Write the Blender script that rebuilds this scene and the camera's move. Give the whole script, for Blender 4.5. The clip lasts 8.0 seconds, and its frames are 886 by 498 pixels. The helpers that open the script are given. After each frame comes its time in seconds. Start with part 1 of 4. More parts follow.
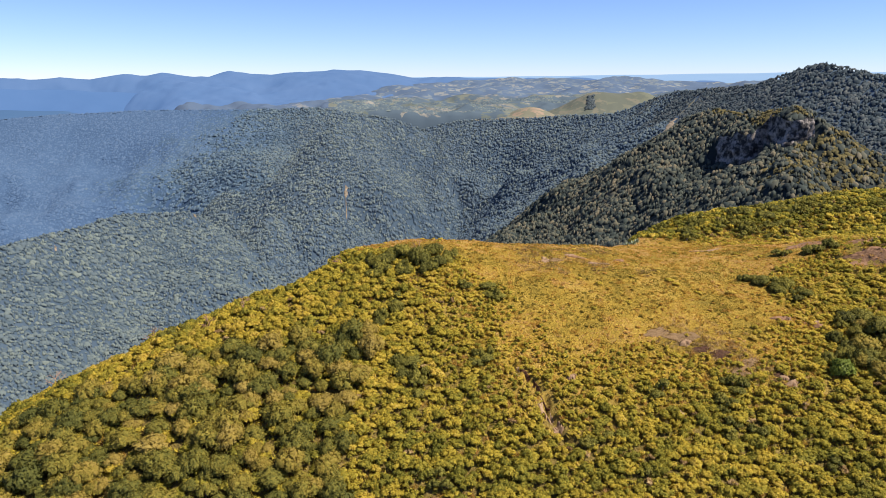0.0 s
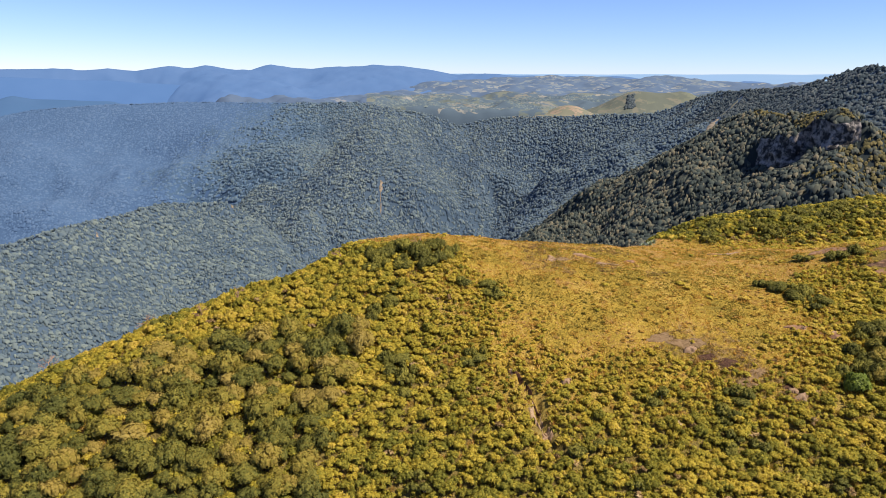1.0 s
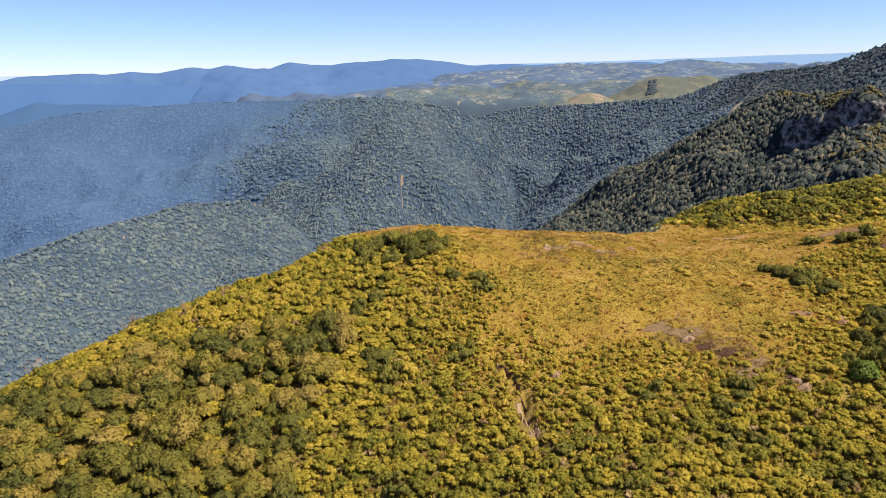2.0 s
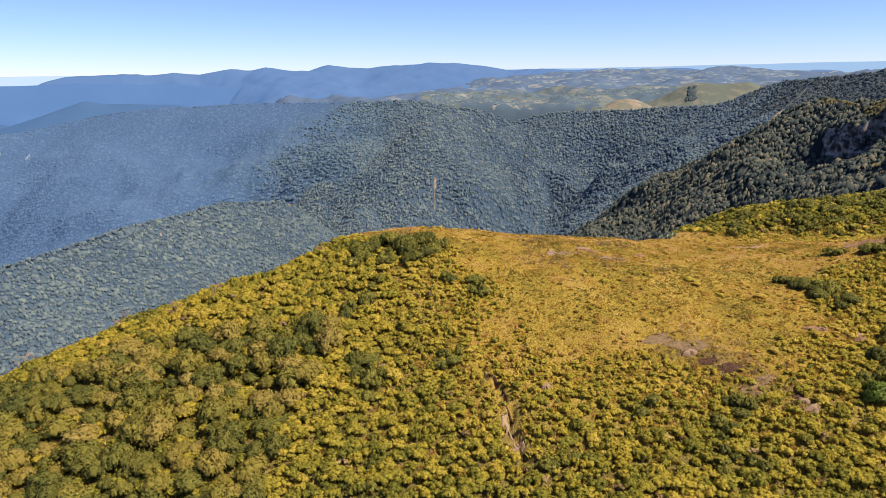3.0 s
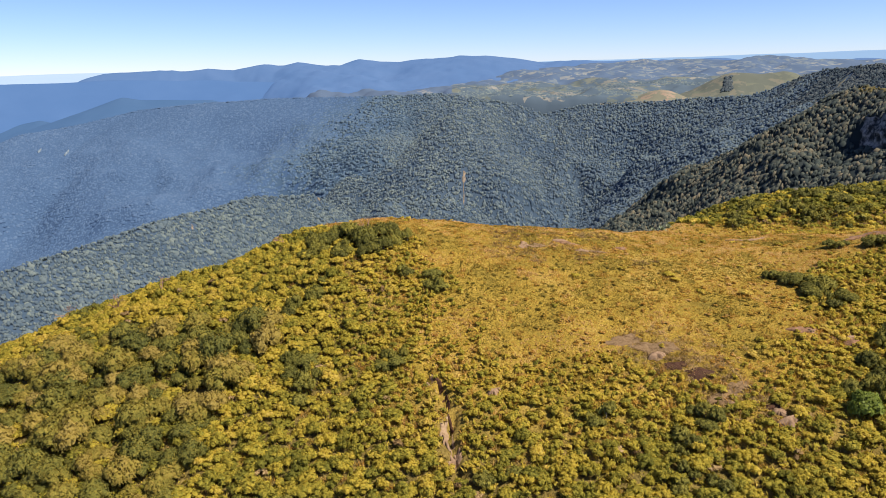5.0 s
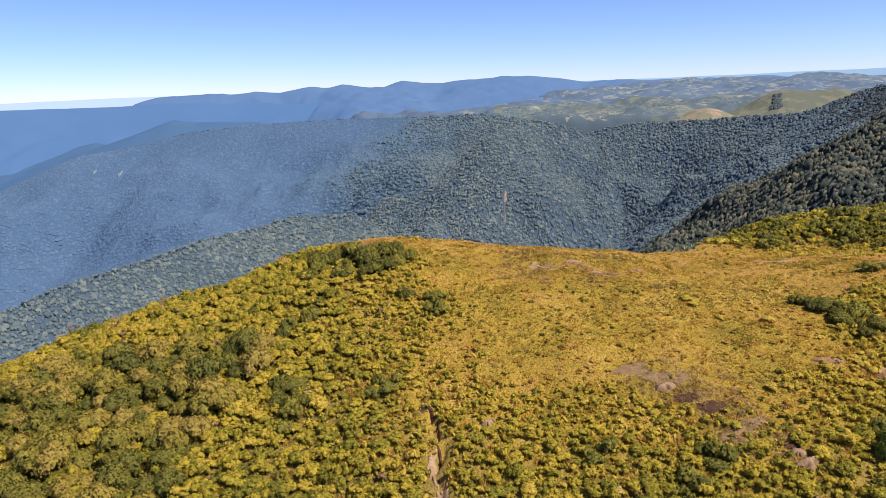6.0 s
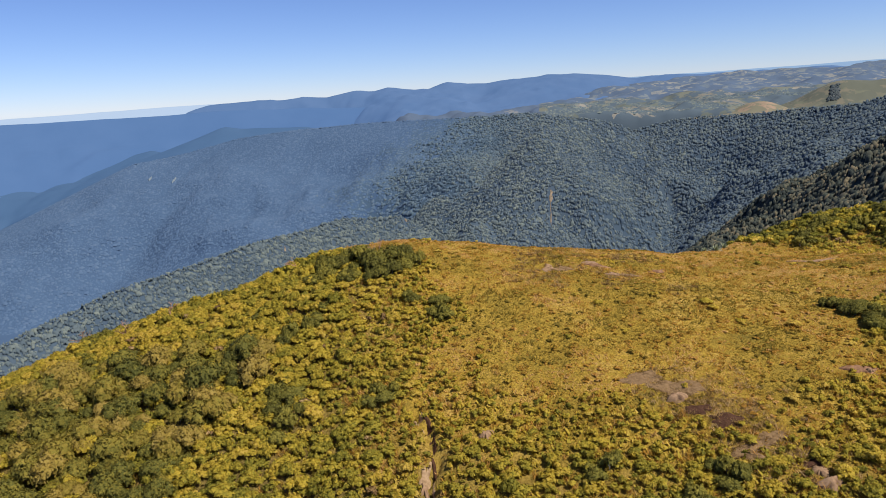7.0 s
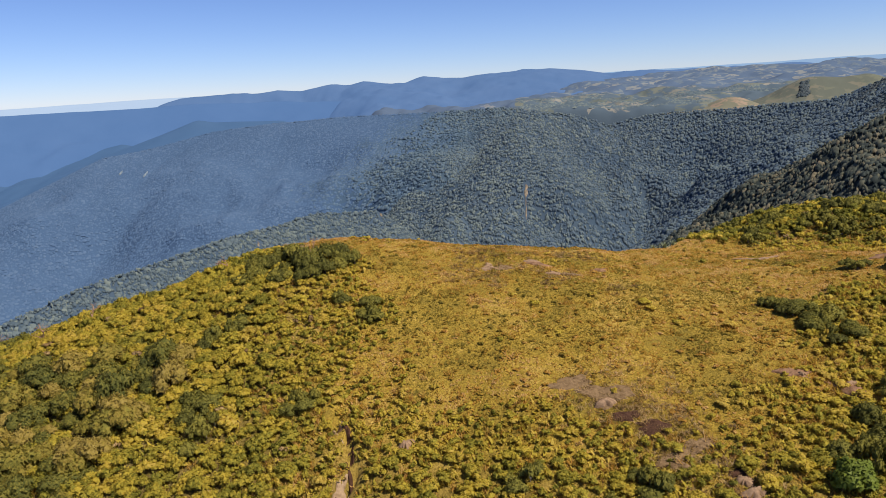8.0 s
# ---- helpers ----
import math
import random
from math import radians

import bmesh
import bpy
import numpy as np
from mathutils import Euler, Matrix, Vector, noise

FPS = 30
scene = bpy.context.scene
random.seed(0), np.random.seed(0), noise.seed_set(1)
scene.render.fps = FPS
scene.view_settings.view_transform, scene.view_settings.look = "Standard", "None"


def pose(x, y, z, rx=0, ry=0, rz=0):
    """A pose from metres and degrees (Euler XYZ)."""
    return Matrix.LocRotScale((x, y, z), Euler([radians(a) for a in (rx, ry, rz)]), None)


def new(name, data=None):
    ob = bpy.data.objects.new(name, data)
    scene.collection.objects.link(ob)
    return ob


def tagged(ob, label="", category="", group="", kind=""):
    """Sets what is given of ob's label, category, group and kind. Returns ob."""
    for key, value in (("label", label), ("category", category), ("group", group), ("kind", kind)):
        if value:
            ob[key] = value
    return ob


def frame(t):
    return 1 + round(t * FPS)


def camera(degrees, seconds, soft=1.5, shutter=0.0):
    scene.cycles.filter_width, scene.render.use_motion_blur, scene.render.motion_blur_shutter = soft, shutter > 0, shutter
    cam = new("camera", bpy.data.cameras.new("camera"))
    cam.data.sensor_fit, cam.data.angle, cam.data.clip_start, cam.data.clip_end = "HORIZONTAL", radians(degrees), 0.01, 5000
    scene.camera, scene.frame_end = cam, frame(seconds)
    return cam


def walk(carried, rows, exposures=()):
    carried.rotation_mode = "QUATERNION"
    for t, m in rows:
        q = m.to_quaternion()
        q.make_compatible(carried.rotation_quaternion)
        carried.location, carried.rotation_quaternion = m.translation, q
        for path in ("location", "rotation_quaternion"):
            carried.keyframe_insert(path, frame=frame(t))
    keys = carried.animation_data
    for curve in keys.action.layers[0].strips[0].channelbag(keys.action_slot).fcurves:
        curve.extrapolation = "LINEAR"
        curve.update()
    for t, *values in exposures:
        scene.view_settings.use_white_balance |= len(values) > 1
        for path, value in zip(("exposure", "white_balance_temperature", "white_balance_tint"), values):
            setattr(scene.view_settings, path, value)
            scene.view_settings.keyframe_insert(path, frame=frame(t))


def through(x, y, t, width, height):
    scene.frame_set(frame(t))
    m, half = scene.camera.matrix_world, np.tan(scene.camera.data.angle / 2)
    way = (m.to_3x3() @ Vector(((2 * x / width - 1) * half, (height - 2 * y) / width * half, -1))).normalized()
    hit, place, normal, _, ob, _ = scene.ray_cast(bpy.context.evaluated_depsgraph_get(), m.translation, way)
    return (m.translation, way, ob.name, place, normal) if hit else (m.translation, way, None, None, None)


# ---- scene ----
# The camera: a slow aircraft that drifts forward and to its right, sinking a little.
cam = camera(65.97, 8.0, 0.42)
PATH = [  # seconds, x, y, z, then the turns about x, y and z
    (0.000, 0.000, 0.000, 0.000, 76.043, -0.055, -0.368),
    (0.500, 2.444, 1.506, -0.460, 76.176, -0.068, 1.243),
    (1.000, 4.862, 2.832, -0.867, 75.746, -0.898, 2.843),
    (1.500, 7.160, 4.334, -1.314, 75.074, 0.416, 3.371),
    (1.700, 8.085, 4.958, -1.483, 75.011, 0.819, 3.722),
    (2.800, 13.112, 8.647, -2.594, 75.661, 0.533, 6.922),
    (3.000, 13.998, 9.355, -2.791, 75.504, 0.493, 7.468),
    (3.500, 16.115, 11.083, -3.272, 75.575, 0.398, 8.417),
    (4.000, 18.193, 12.774, -3.733, 75.376, 0.834, 8.814),
    (4.500, 20.173, 14.692, -4.230, 75.025, 0.745, 9.253),
    (4.700, 20.925, 15.484, -4.422, 74.961, 0.766, 9.583),
    (5.800, 25.219, 20.069, -5.429, 76.092, 2.005, 12.545),
    (6.000, 25.951, 20.867, -5.566, 76.749, 1.717, 13.623),
    (6.500, 27.797, 22.857, -5.929, 77.432, 1.533, 16.088),
    (7.000, 29.678, 24.715, -6.191, 76.980, 3.270, 17.332),
    (7.500, 31.513, 26.727, -6.426, 76.996, 3.496, 17.029),
    (8.000, 33.373, 28.867, -6.659, 76.422, 2.961, 15.441),
]
walk(cam, [(t, pose(x, y, z, rx, ry, rz)) for t, x, y, z, rx, ry, rz in PATH], [(0.0, 1.07), (4.6, 1.0), (6.0, 1.0), (6.4, 0.70), (8.0, 0.67)])

# World, sun and exposure: a clear day, the sun high on the right.
SUN_AZ, SUN_EL = 106.0, 57.0  # degrees: clockwise from +y, above the horizon
sky_world = bpy.data.worlds.new("clear_sky")
scene.world = sky_world
sky_world.use_nodes = True
_wn = sky_world.node_tree.nodes
_sky = _wn.new("ShaderNodeTexSky")
_sky.sky_type, _sky.sun_disc = "NISHITA", False
_sky.sun_elevation, _sky.sun_rotation = radians(SUN_EL), radians(SUN_AZ)
_sky.altitude, _sky.air_density, _sky.dust_density, _sky.ozone_density = 2200.0, 1.0, 0.0, 6.0
_tint = _wn.new("ShaderNodeMix")
_tint.data_type, _tint.blend_type = "RGBA", "MULTIPLY"
_tint.inputs[0].default_value, _tint.inputs[7].default_value = 1.0, (0.93, 0.935, 1.16, 1)
sky_world.node_tree.links.new(_sky.outputs["Color"], _tint.inputs[6])
sky_world.node_tree.links.new(_tint.outputs[2], _wn["Background"].inputs["Color"])
_wn["Background"].inputs["Strength"].default_value = 0.066
sun = new("sun", bpy.data.lights.new("sun", "SUN"))
sun.data.energy, sun.data.angle, sun.data.color = 4.5, radians(0.53), (1.0, 0.915, 0.79)
_to_sun = Vector((math.sin(radians(SUN_AZ)) * math.cos(radians(SUN_EL)), math.cos(radians(SUN_AZ)) * math.cos(radians(SUN_EL)), math.sin(radians(SUN_EL))))
sun.rotation_mode = "QUATERNION"
sun.rotation_quaternion = _to_sun.to_track_quat("Z", "Y")
sun.location = (60, 40, 120)


# ---- materials ----
def material(name, rough=0.9):
    m = bpy.data.materials.new(name)
    m.use_nodes = True
    b = m.node_tree.nodes["Principled BSDF"]
    b.inputs["Roughness"].default_value = rough
    b.inputs["Specular IOR Level"].default_value = 0.15
    return m, m.node_tree.nodes, m.node_tree.links, b


def ramp(nodes, stops, mode="LINEAR"):
    r = nodes.new("ShaderNodeValToRGB")
    r.color_ramp.interpolation = mode
    while len(r.color_ramp.elements) < len(stops):
        r.color_ramp.elements.new(0.5)
    for e, (p, c) in zip(r.color_ramp.elements, stops):
        e.position, e.color = p, (*c, 1)
    return r


def noise_node(nodes, links, scale, detail=4.0, coord=None, rough=0.55):
    n = nodes.new("ShaderNodeTexNoise")
    n.inputs["Scale"].default_value, n.inputs["Detail"].default_value, n.inputs["Roughness"].default_value = scale, detail, rough
    if coord is None:
        coord = nodes.new("ShaderNodeNewGeometry").outputs["Position"]
    links.new(coord, n.inputs["Vector"])
    return n


def math_node(nodes, links, op, a, b):
    n = nodes.new("ShaderNodeMath")
    n.operation = op
    for s, v in zip(n.inputs, (a, b)):
        if isinstance(v, (int, float)):
            s.default_value = v
        else:
            links.new(v, s)
    return n.outputs[0]


def mix_node(nodes, links, f, a, b, blend="MIX"):
    n = nodes.new("ShaderNodeMix")
    n.data_type, n.blend_type = "RGBA", blend
    for s, v in ((n.inputs[0], f), (n.inputs[6], a), (n.inputs[7], b)):
        if isinstance(v, (int, float)):
            s.default_value = v
        elif isinstance(v, tuple):
            s.default_value = (*v, 1)
        else:
            links.new(v, s)
    return n.outputs[2]


def leafy(name, stops, spread=0.5, patch=0.05, rough=0.75, haze_glow=None, through=0.0, fine=0.0):
    """Foliage: a colour per plant from its tone, patches over the slope, and small differences from leaf to leaf."""
    m, n, l, b = material(name, rough)
    at = n.new("ShaderNodeAttribute")
    at.attribute_name = "tone"
    info = n.new("ShaderNodeObjectInfo")
    geo = n.new("ShaderNodeNewGeometry")
    isl = math_node(n, l, "MULTIPLY", geo.outputs["Random Per Island"], spread)
    big = noise_node(n, l, patch, 3.0, geo.outputs["Position"])
    t = math_node(n, l, "ADD", at.outputs["Fac"], isl)
    t = math_node(n, l, "ADD", t, math_node(n, l, "MULTIPLY", math_node(n, l, "SUBTRACT", big.outputs["Fac"], 0.5), 0.9))
    t = math_node(n, l, "ADD", t, math_node(n, l, "MULTIPLY", info.outputs["Random"], 0.05))
    t = math_node(n, l, "SUBTRACT", t, spread * 0.5)
    if fine:
        small = noise_node(n, l, fine, 3.0, geo.outputs["Position"], 0.65)
        t = math_node(n, l, "ADD", t, math_node(n, l, "MULTIPLY", math_node(n, l, "SUBTRACT", small.outputs["Fac"], 0.5), 1.2))
        rough_leaf = n.new("ShaderNodeBump")
        rough_leaf.inputs["Strength"].default_value, rough_leaf.inputs["Distance"].default_value = 0.9, 0.12
        l.new(small.outputs["Fac"], rough_leaf.inputs["Height"])
        l.new(rough_leaf.outputs["Normal"], b.inputs["Normal"])
    r = ramp(n, stops)
    l.new(t, r.inputs["Fac"])
    l.new(r.outputs["Color"], b.inputs["Base Color"])
    # An even emission stands in for the haze before the far ranges.
    if haze_glow:
        b.inputs["Emission Color"].default_value, b.inputs["Emission Strength"].default_value = (*haze_glow, 1), 1.0
    if through > 0:
        tr = n.new("ShaderNodeBsdfTranslucent")
        l.new(r.outputs["Color"], tr.inputs["Color"])
        mx = n.new("ShaderNodeMixShader")
        mx.inputs[0].default_value = through
        l.new(b.outputs[0], mx.inputs[1])
        l.new(tr.outputs[0], mx.inputs[2])
        l.new(mx.outputs[0], n["Material Output"].inputs["Surface"])
    return m


SHRUB = leafy("shrub_leaves", [(0.0, (0.195, 0.185, 0.030)), (0.3, (0.336, 0.289, 0.041)), (0.6, (0.483, 0.378, 0.050)), (0.85, (0.559, 0.414, 0.056)), (1.0, (0.589, 0.435, 0.092))], 0.45, 0.06, 0.7, None, 0.5, 8.0)
WOODS = leafy("olive_leaves", [(0.0, (0.101, 0.106, 0.026)), (0.3, (0.189, 0.172, 0.034)), (0.55, (0.288, 0.236, 0.042)), (0.8, (0.335, 0.245, 0.050)), (1.0, (0.380, 0.284, 0.076))], 0.35, 0.10, 0.7, None, 0.4, 8.0)
DEAD_SCRUB = leafy("dead_scrub", [(0.0, (0.15, 0.090, 0.036)), (0.6, (0.28, 0.18, 0.075)), (1.0, (0.44, 0.31, 0.15))], 0.7, 0.3, 0.9, None, 0.3)
DARK = leafy("dark_leaves", [(0.0, (0.077, 0.075, 0.018)), (0.5, (0.157, 0.148, 0.029)), (1.0, (0.280, 0.241, 0.044))], 0.5, 0.2, 0.65, None, 0.35, 8.0)
FRESH = leafy("fresh_green_leaves", [(0.0, (0.07, 0.10, 0.018)), (1.0, (0.17, 0.20, 0.024))], 0.5, 0.2, 0.6, None, 0.25)
GRASS = leafy("dry_grass", [(0.0, (0.194, 0.148, 0.026)), (0.3, (0.289, 0.185, 0.029)), (0.55, (0.383, 0.212, 0.033)), (0.8, (0.443, 0.235, 0.044)), (1.0, (0.540, 0.340, 0.125))], 0.7, 0.09, 0.8, None, 0.5)
BARK = leafy("grey_bark", [(0.0, (0.10, 0.085, 0.065)), (1.0, (0.26, 0.23, 0.19))], 0.2, 2.0, 0.9)
DEAD_WOOD = leafy("bleached_wood", [(0.0, (0.22, 0.11, 0.065)), (1.0, (0.40, 0.25, 0.17))], 0.4, 2.0, 0.9)
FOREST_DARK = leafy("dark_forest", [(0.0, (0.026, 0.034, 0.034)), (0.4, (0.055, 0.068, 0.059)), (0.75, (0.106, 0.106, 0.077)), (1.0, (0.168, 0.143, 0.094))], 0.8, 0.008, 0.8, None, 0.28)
# Olive of the spur's top, with sunlight put into the colour.
FOREST_TOP = leafy("sunlit_olive_forest", [(0.0, (0.047, 0.042, 0.021)), (0.5, (0.110, 0.093, 0.037)), (1.0, (0.184, 0.144, 0.056))], 0.7, 0.02, 0.8, None, 0.28)
# Dark green with some distance haze put into it, greyer and bluer.
FOREST_SUMMIT_HAZE = leafy("summit_forest_in_haze", [(0.0, (0.031, 0.047, 0.059)), (0.5, (0.060, 0.079, 0.090)), (1.0, (0.111, 0.122, 0.120))], 0.8, 0.008, 0.85, None, 0.28)
# Distance haze is put into these forest colours, stronger and bluer farther off.
FOREST_MID_HAZE = leafy("valley_forest_in_haze", [(0, (0.052, 0.082, 0.122)), (0.5, (0.087, 0.120, 0.151)), (1, (0.132, 0.160, 0.155))], 0.8, 0.004, 0.9, None, 0.25)
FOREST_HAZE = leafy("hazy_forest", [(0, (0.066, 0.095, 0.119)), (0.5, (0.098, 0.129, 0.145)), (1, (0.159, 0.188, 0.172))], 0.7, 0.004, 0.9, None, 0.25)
FOREST_SLOPE_HAZE = leafy("slope_forest_in_haze", [(0, (0.055, 0.091, 0.132)), (0.5, (0.082, 0.123, 0.164)), (1, (0.122, 0.162, 0.177))], 0.6, 0.004, 0.9, None, 0.25)
FOREST_BLUE_HAZE = leafy("distant_forest_in_haze", [(0, (0.057, 0.099, 0.156)), (0.5, (0.078, 0.125, 0.189)), (1, (0.106, 0.154, 0.207))], 0.6, 0.003, 0.9, None, 0.25)
FOREST_FAR_HAZE = leafy("haze_blue_forest", [(0, (0.057, 0.103, 0.185)), (0.5, (0.072, 0.124, 0.216)), (1, (0.093, 0.147, 0.235))], 0.5, 0.003, 0.95, None, 0.25)
# Far ranges: haze is put into the blue base colour and a blue emission.
BACK_D = leafy("glowing_haze_ridge", [(0.0, (0.030, 0.058, 0.100)), (1.0, (0.044, 0.076, 0.124))], 0.3, 0.004, 1.0, (0.005, 0.023, 0.064))
BACK_E = leafy("glowing_haze_plain", [(0.0, (0.030, 0.056, 0.103)), (1.0, (0.046, 0.076, 0.13))], 0.3, 0.004, 1.0, (0.016, 0.048, 0.125))
BACK_F = leafy("glowing_haze_mountain", [(0.0, (0.030, 0.055, 0.10)), (1.0, (0.055, 0.082, 0.13))], 0.5, 0.006, 1.0, (0.020, 0.052, 0.126))
BACK_X = leafy("glowing_haze_line", [(0.0, (0.07, 0.11, 0.17)), (1.0, (0.08, 0.12, 0.19))], 0.3, 0.004, 1.0, (0.088, 0.138, 0.198))
BACK_W = leafy("glowing_haze_lowland", [(0.0, (0.10, 0.13, 0.18)), (1.0, (0.11, 0.14, 0.19))], 0.3, 0.004, 1.0, (0.17, 0.22, 0.28))


def soil_material():
    """Ground under the plants: old straw, moss and ochre soil."""
    m, n, l, b = material("hill_soil", 0.95)
    big = noise_node(n, l, 0.12, 5.0)
    mid = noise_node(n, l, 1.1, 5.0, None, 0.65)
    fine = noise_node(n, l, 5.0, 6.0, None, 0.7)
    r = ramp(n, [(0.34, (0.18, 0.132, 0.024)), (0.50, (0.31, 0.208, 0.030)), (0.68, (0.44, 0.295, 0.075))])
    l.new(math_node(n, l, "ADD", math_node(n, l, "MULTIPLY", big.outputs["Fac"], 0.55), math_node(n, l, "MULTIPLY", mid.outputs["Fac"], 0.45)), r.inputs["Fac"])
    at = n.new("ShaderNodeAttribute")
    at.attribute_name = "tone"
    litter = ramp(n, [(0.35, (0.085, 0.066, 0.024)), (0.65, (0.19, 0.14, 0.045))])
    l.new(mid.outputs["Fac"], litter.inputs["Fac"])
    cover = mix_node(n, l, at.outputs["Fac"], litter.outputs["Color"], r.outputs["Color"])
    dark = ramp(n, [(0.38, (0.50, 0.48, 0.40)), (0.58, (1, 1, 1))])
    l.new(fine.outputs["Fac"], dark.inputs["Fac"])
    l.new(mix_node(n, l, 1.0, cover, dark.outputs["Color"], "MULTIPLY"), b.inputs["Base Color"])
    bump = n.new("ShaderNodeBump")
    bump.inputs["Strength"].default_value, bump.inputs["Distance"].default_value = 0.9, 0.22
    l.new(fine.outputs["Fac"], bump.inputs["Height"])
    l.new(bump.outputs["Normal"], b.inputs["Normal"])
    return m


def stone_material(name, dark, light, scale=1.5, lo=0.3, hi=0.7):
    m, n, l, b = material(name, 0.85)
    big = noise_node(n, l, scale, 6.0, None, 0.65)
    fine = noise_node(n, l, scale * 9, 5.0)
    r = ramp(n, [(lo, dark), (hi, light)])
    l.new(big.outputs["Fac"], r.inputs["Fac"])
    l.new(mix_node(n, l, math_node(n, l, "MULTIPLY", fine.outputs["Fac"], 0.5), r.outputs["Color"], tuple(0.5 * v for v in dark)), b.inputs["Base Color"])
    bump = n.new("ShaderNodeBump")
    bump.inputs["Strength"].default_value, bump.inputs["Distance"].default_value = 0.8, 0.3 / scale
    l.new(big.outputs["Fac"], bump.inputs["Height"])
    l.new(bump.outputs["Normal"], b.inputs["Normal"])
    return m


SOIL = soil_material()
PALE_ROCK = stone_material("pale_rock", (0.16, 0.095, 0.055), (0.38, 0.25, 0.15), 2.2)
PALE_SOIL = stone_material("pale_soil", (0.11, 0.066, 0.030), (0.27, 0.175, 0.090), 3.4)
PALE_LEAF = leafy("pale_leaves", [(0.0, (0.16, 0.19, 0.11)), (1.0, (0.30, 0.33, 0.20))], 0.4, 0.5, 0.6)
WET_ROCK = stone_material("pale_wet_rock", (0.10, 0.14, 0.18), (0.22, 0.26, 0.29), 0.1)
RED_EARTH = stone_material("red_earth", (0.10, 0.050, 0.026), (0.36, 0.205, 0.115), 1.3)
WASHED = stone_material("washed_soil", (0.19, 0.12, 0.065), (0.44, 0.31, 0.19), 2.0)
# Wet peat; the same dark colour stands in for shade in the gully.
PEAT_AND_SHADE = stone_material("dark_peat_and_shade", (0.040, 0.017, 0.009), (0.10, 0.048, 0.028), 1.6)
CLIFF = stone_material("grey_cliff", (0.028, 0.027, 0.028), (0.38, 0.33, 0.295), 0.16, 0.44, 0.63)
SCAR = stone_material("landslide_earth", (0.09, 0.08, 0.06), (0.32, 0.25, 0.18), 0.12)


def farmland_material(name, woods_colour, fields, size, wooded):
    """Pastures, ploughed fields and woods in patches."""
    m, n, l, b = material(name, 1.0)
    geo = n.new("ShaderNodeNewGeometry")
    v = n.new("ShaderNodeTexVoronoi")
    v.inputs["Scale"].default_value = 1 / size
    warp = noise_node(n, l, 0.9 / size, 3.0, geo.outputs["Position"])
    off = n.new("ShaderNodeVectorMath")
    off.operation = "MULTIPLY_ADD"
    l.new(warp.outputs["Color"], off.inputs[0])
    off.inputs[1].default_value = (size * 1.2, size * 1.2, 0)
    l.new(geo.outputs["Position"], off.inputs[2])
    l.new(off.outputs[0], v.inputs["Vector"])
    sep = n.new("ShaderNodeSeparateColor")
    l.new(v.outputs["Color"], sep.inputs["Color"])
    r = ramp(n, [(wooded + (1 - wooded) * k / len(fields), c) for k, c in enumerate(fields)], "CONSTANT")
    l.new(sep.outputs[0], r.inputs["Fac"])
    wood = noise_node(n, l, 1.6 / size, 5.0, geo.outputs["Position"], 0.6)
    wr = ramp(n, [(0.47, (0, 0, 0)), (0.53, (1, 1, 1))])
    l.new(wood.outputs["Fac"], wr.inputs["Fac"])
    is_wood = math_node(n, l, "MAXIMUM", wr.outputs["Color"], math_node(n, l, "LESS_THAN", sep.outputs[0], wooded))
    fine = noise_node(n, l, 9 / size, 4.0, geo.outputs["Position"])
    c = mix_node(n, l, is_wood, r.outputs["Color"], woods_colour)
    l.new(mix_node(n, l, math_node(n, l, "MULTIPLY", fine.outputs["Fac"], 0.35), c, woods_colour), b.inputs["Base Color"])
    return m


# Far country: haze is put into these colours, greyer and bluer with distance.
FARM_HAZE = farmland_material("farmland", (0.062, 0.086, 0.108), [(0.10, 0.112, 0.092), (0.125, 0.130, 0.100), (0.145, 0.138, 0.112), (0.20, 0.186, 0.155)], 75, 0.5)
FARM_FAR_HAZE = farmland_material("far_farmland", (0.066, 0.096, 0.146), [(0.095, 0.122, 0.150), (0.13, 0.152, 0.162), (0.18, 0.185, 0.175)], 62, 0.42)
FOOTHILL_HAZE = farmland_material("hazy_foothill_woods", (0.064, 0.092, 0.140), [(0.072, 0.100, 0.145), (0.080, 0.106, 0.144), (0.16, 0.165, 0.165)], 80, 0.75)
PASTURE_HAZE = farmland_material("pasture", (0.085, 0.092, 0.072), [(0.115, 0.114, 0.083), (0.135, 0.124, 0.090), (0.108, 0.113, 0.080)], 60, 0.15)
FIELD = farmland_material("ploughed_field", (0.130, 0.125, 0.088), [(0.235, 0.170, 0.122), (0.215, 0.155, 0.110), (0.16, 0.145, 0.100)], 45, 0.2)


# ---- shape helpers ----
def mesh_object(name, verts, tris, mat, parent=None, tone=None, smooth=False, normals=None):
    me = bpy.data.meshes.new(name)
    verts, tris = np.asarray(verts, np.float32), np.asarray(tris, np.int32)
    me.vertices.add(len(verts))
    me.vertices.foreach_set("co", verts.ravel())
    me.loops.add(tris.size)
    me.loops.foreach_set("vertex_index", tris.ravel())
    me.polygons.add(len(tris))
    me.polygons.foreach_set("loop_start", np.arange(0, tris.size, 3, dtype=np.int32))
    if smooth:
        me.polygons.foreach_set("use_smooth", np.ones(len(tris), bool))
    me.update(calc_edges=True)
    a = me.attributes.new("tone", "FLOAT", "POINT")
    a.data.foreach_set("value", np.full(len(verts), 0.5, np.float32) if tone is None else np.asarray(tone, np.float32))
    if normals is not None:
        me.normals_split_custom_set_from_vertices(normals)
    me.materials.append(mat)
    ob = new(name, me)
    if parent is not None:
        ob.parent = parent
    return ob


def lattice(ix, iy, seed):
    s = np.sin(ix * 127.1 + iy * 311.7 + seed * 74.7) * 43758.5453
    return s - np.floor(s)


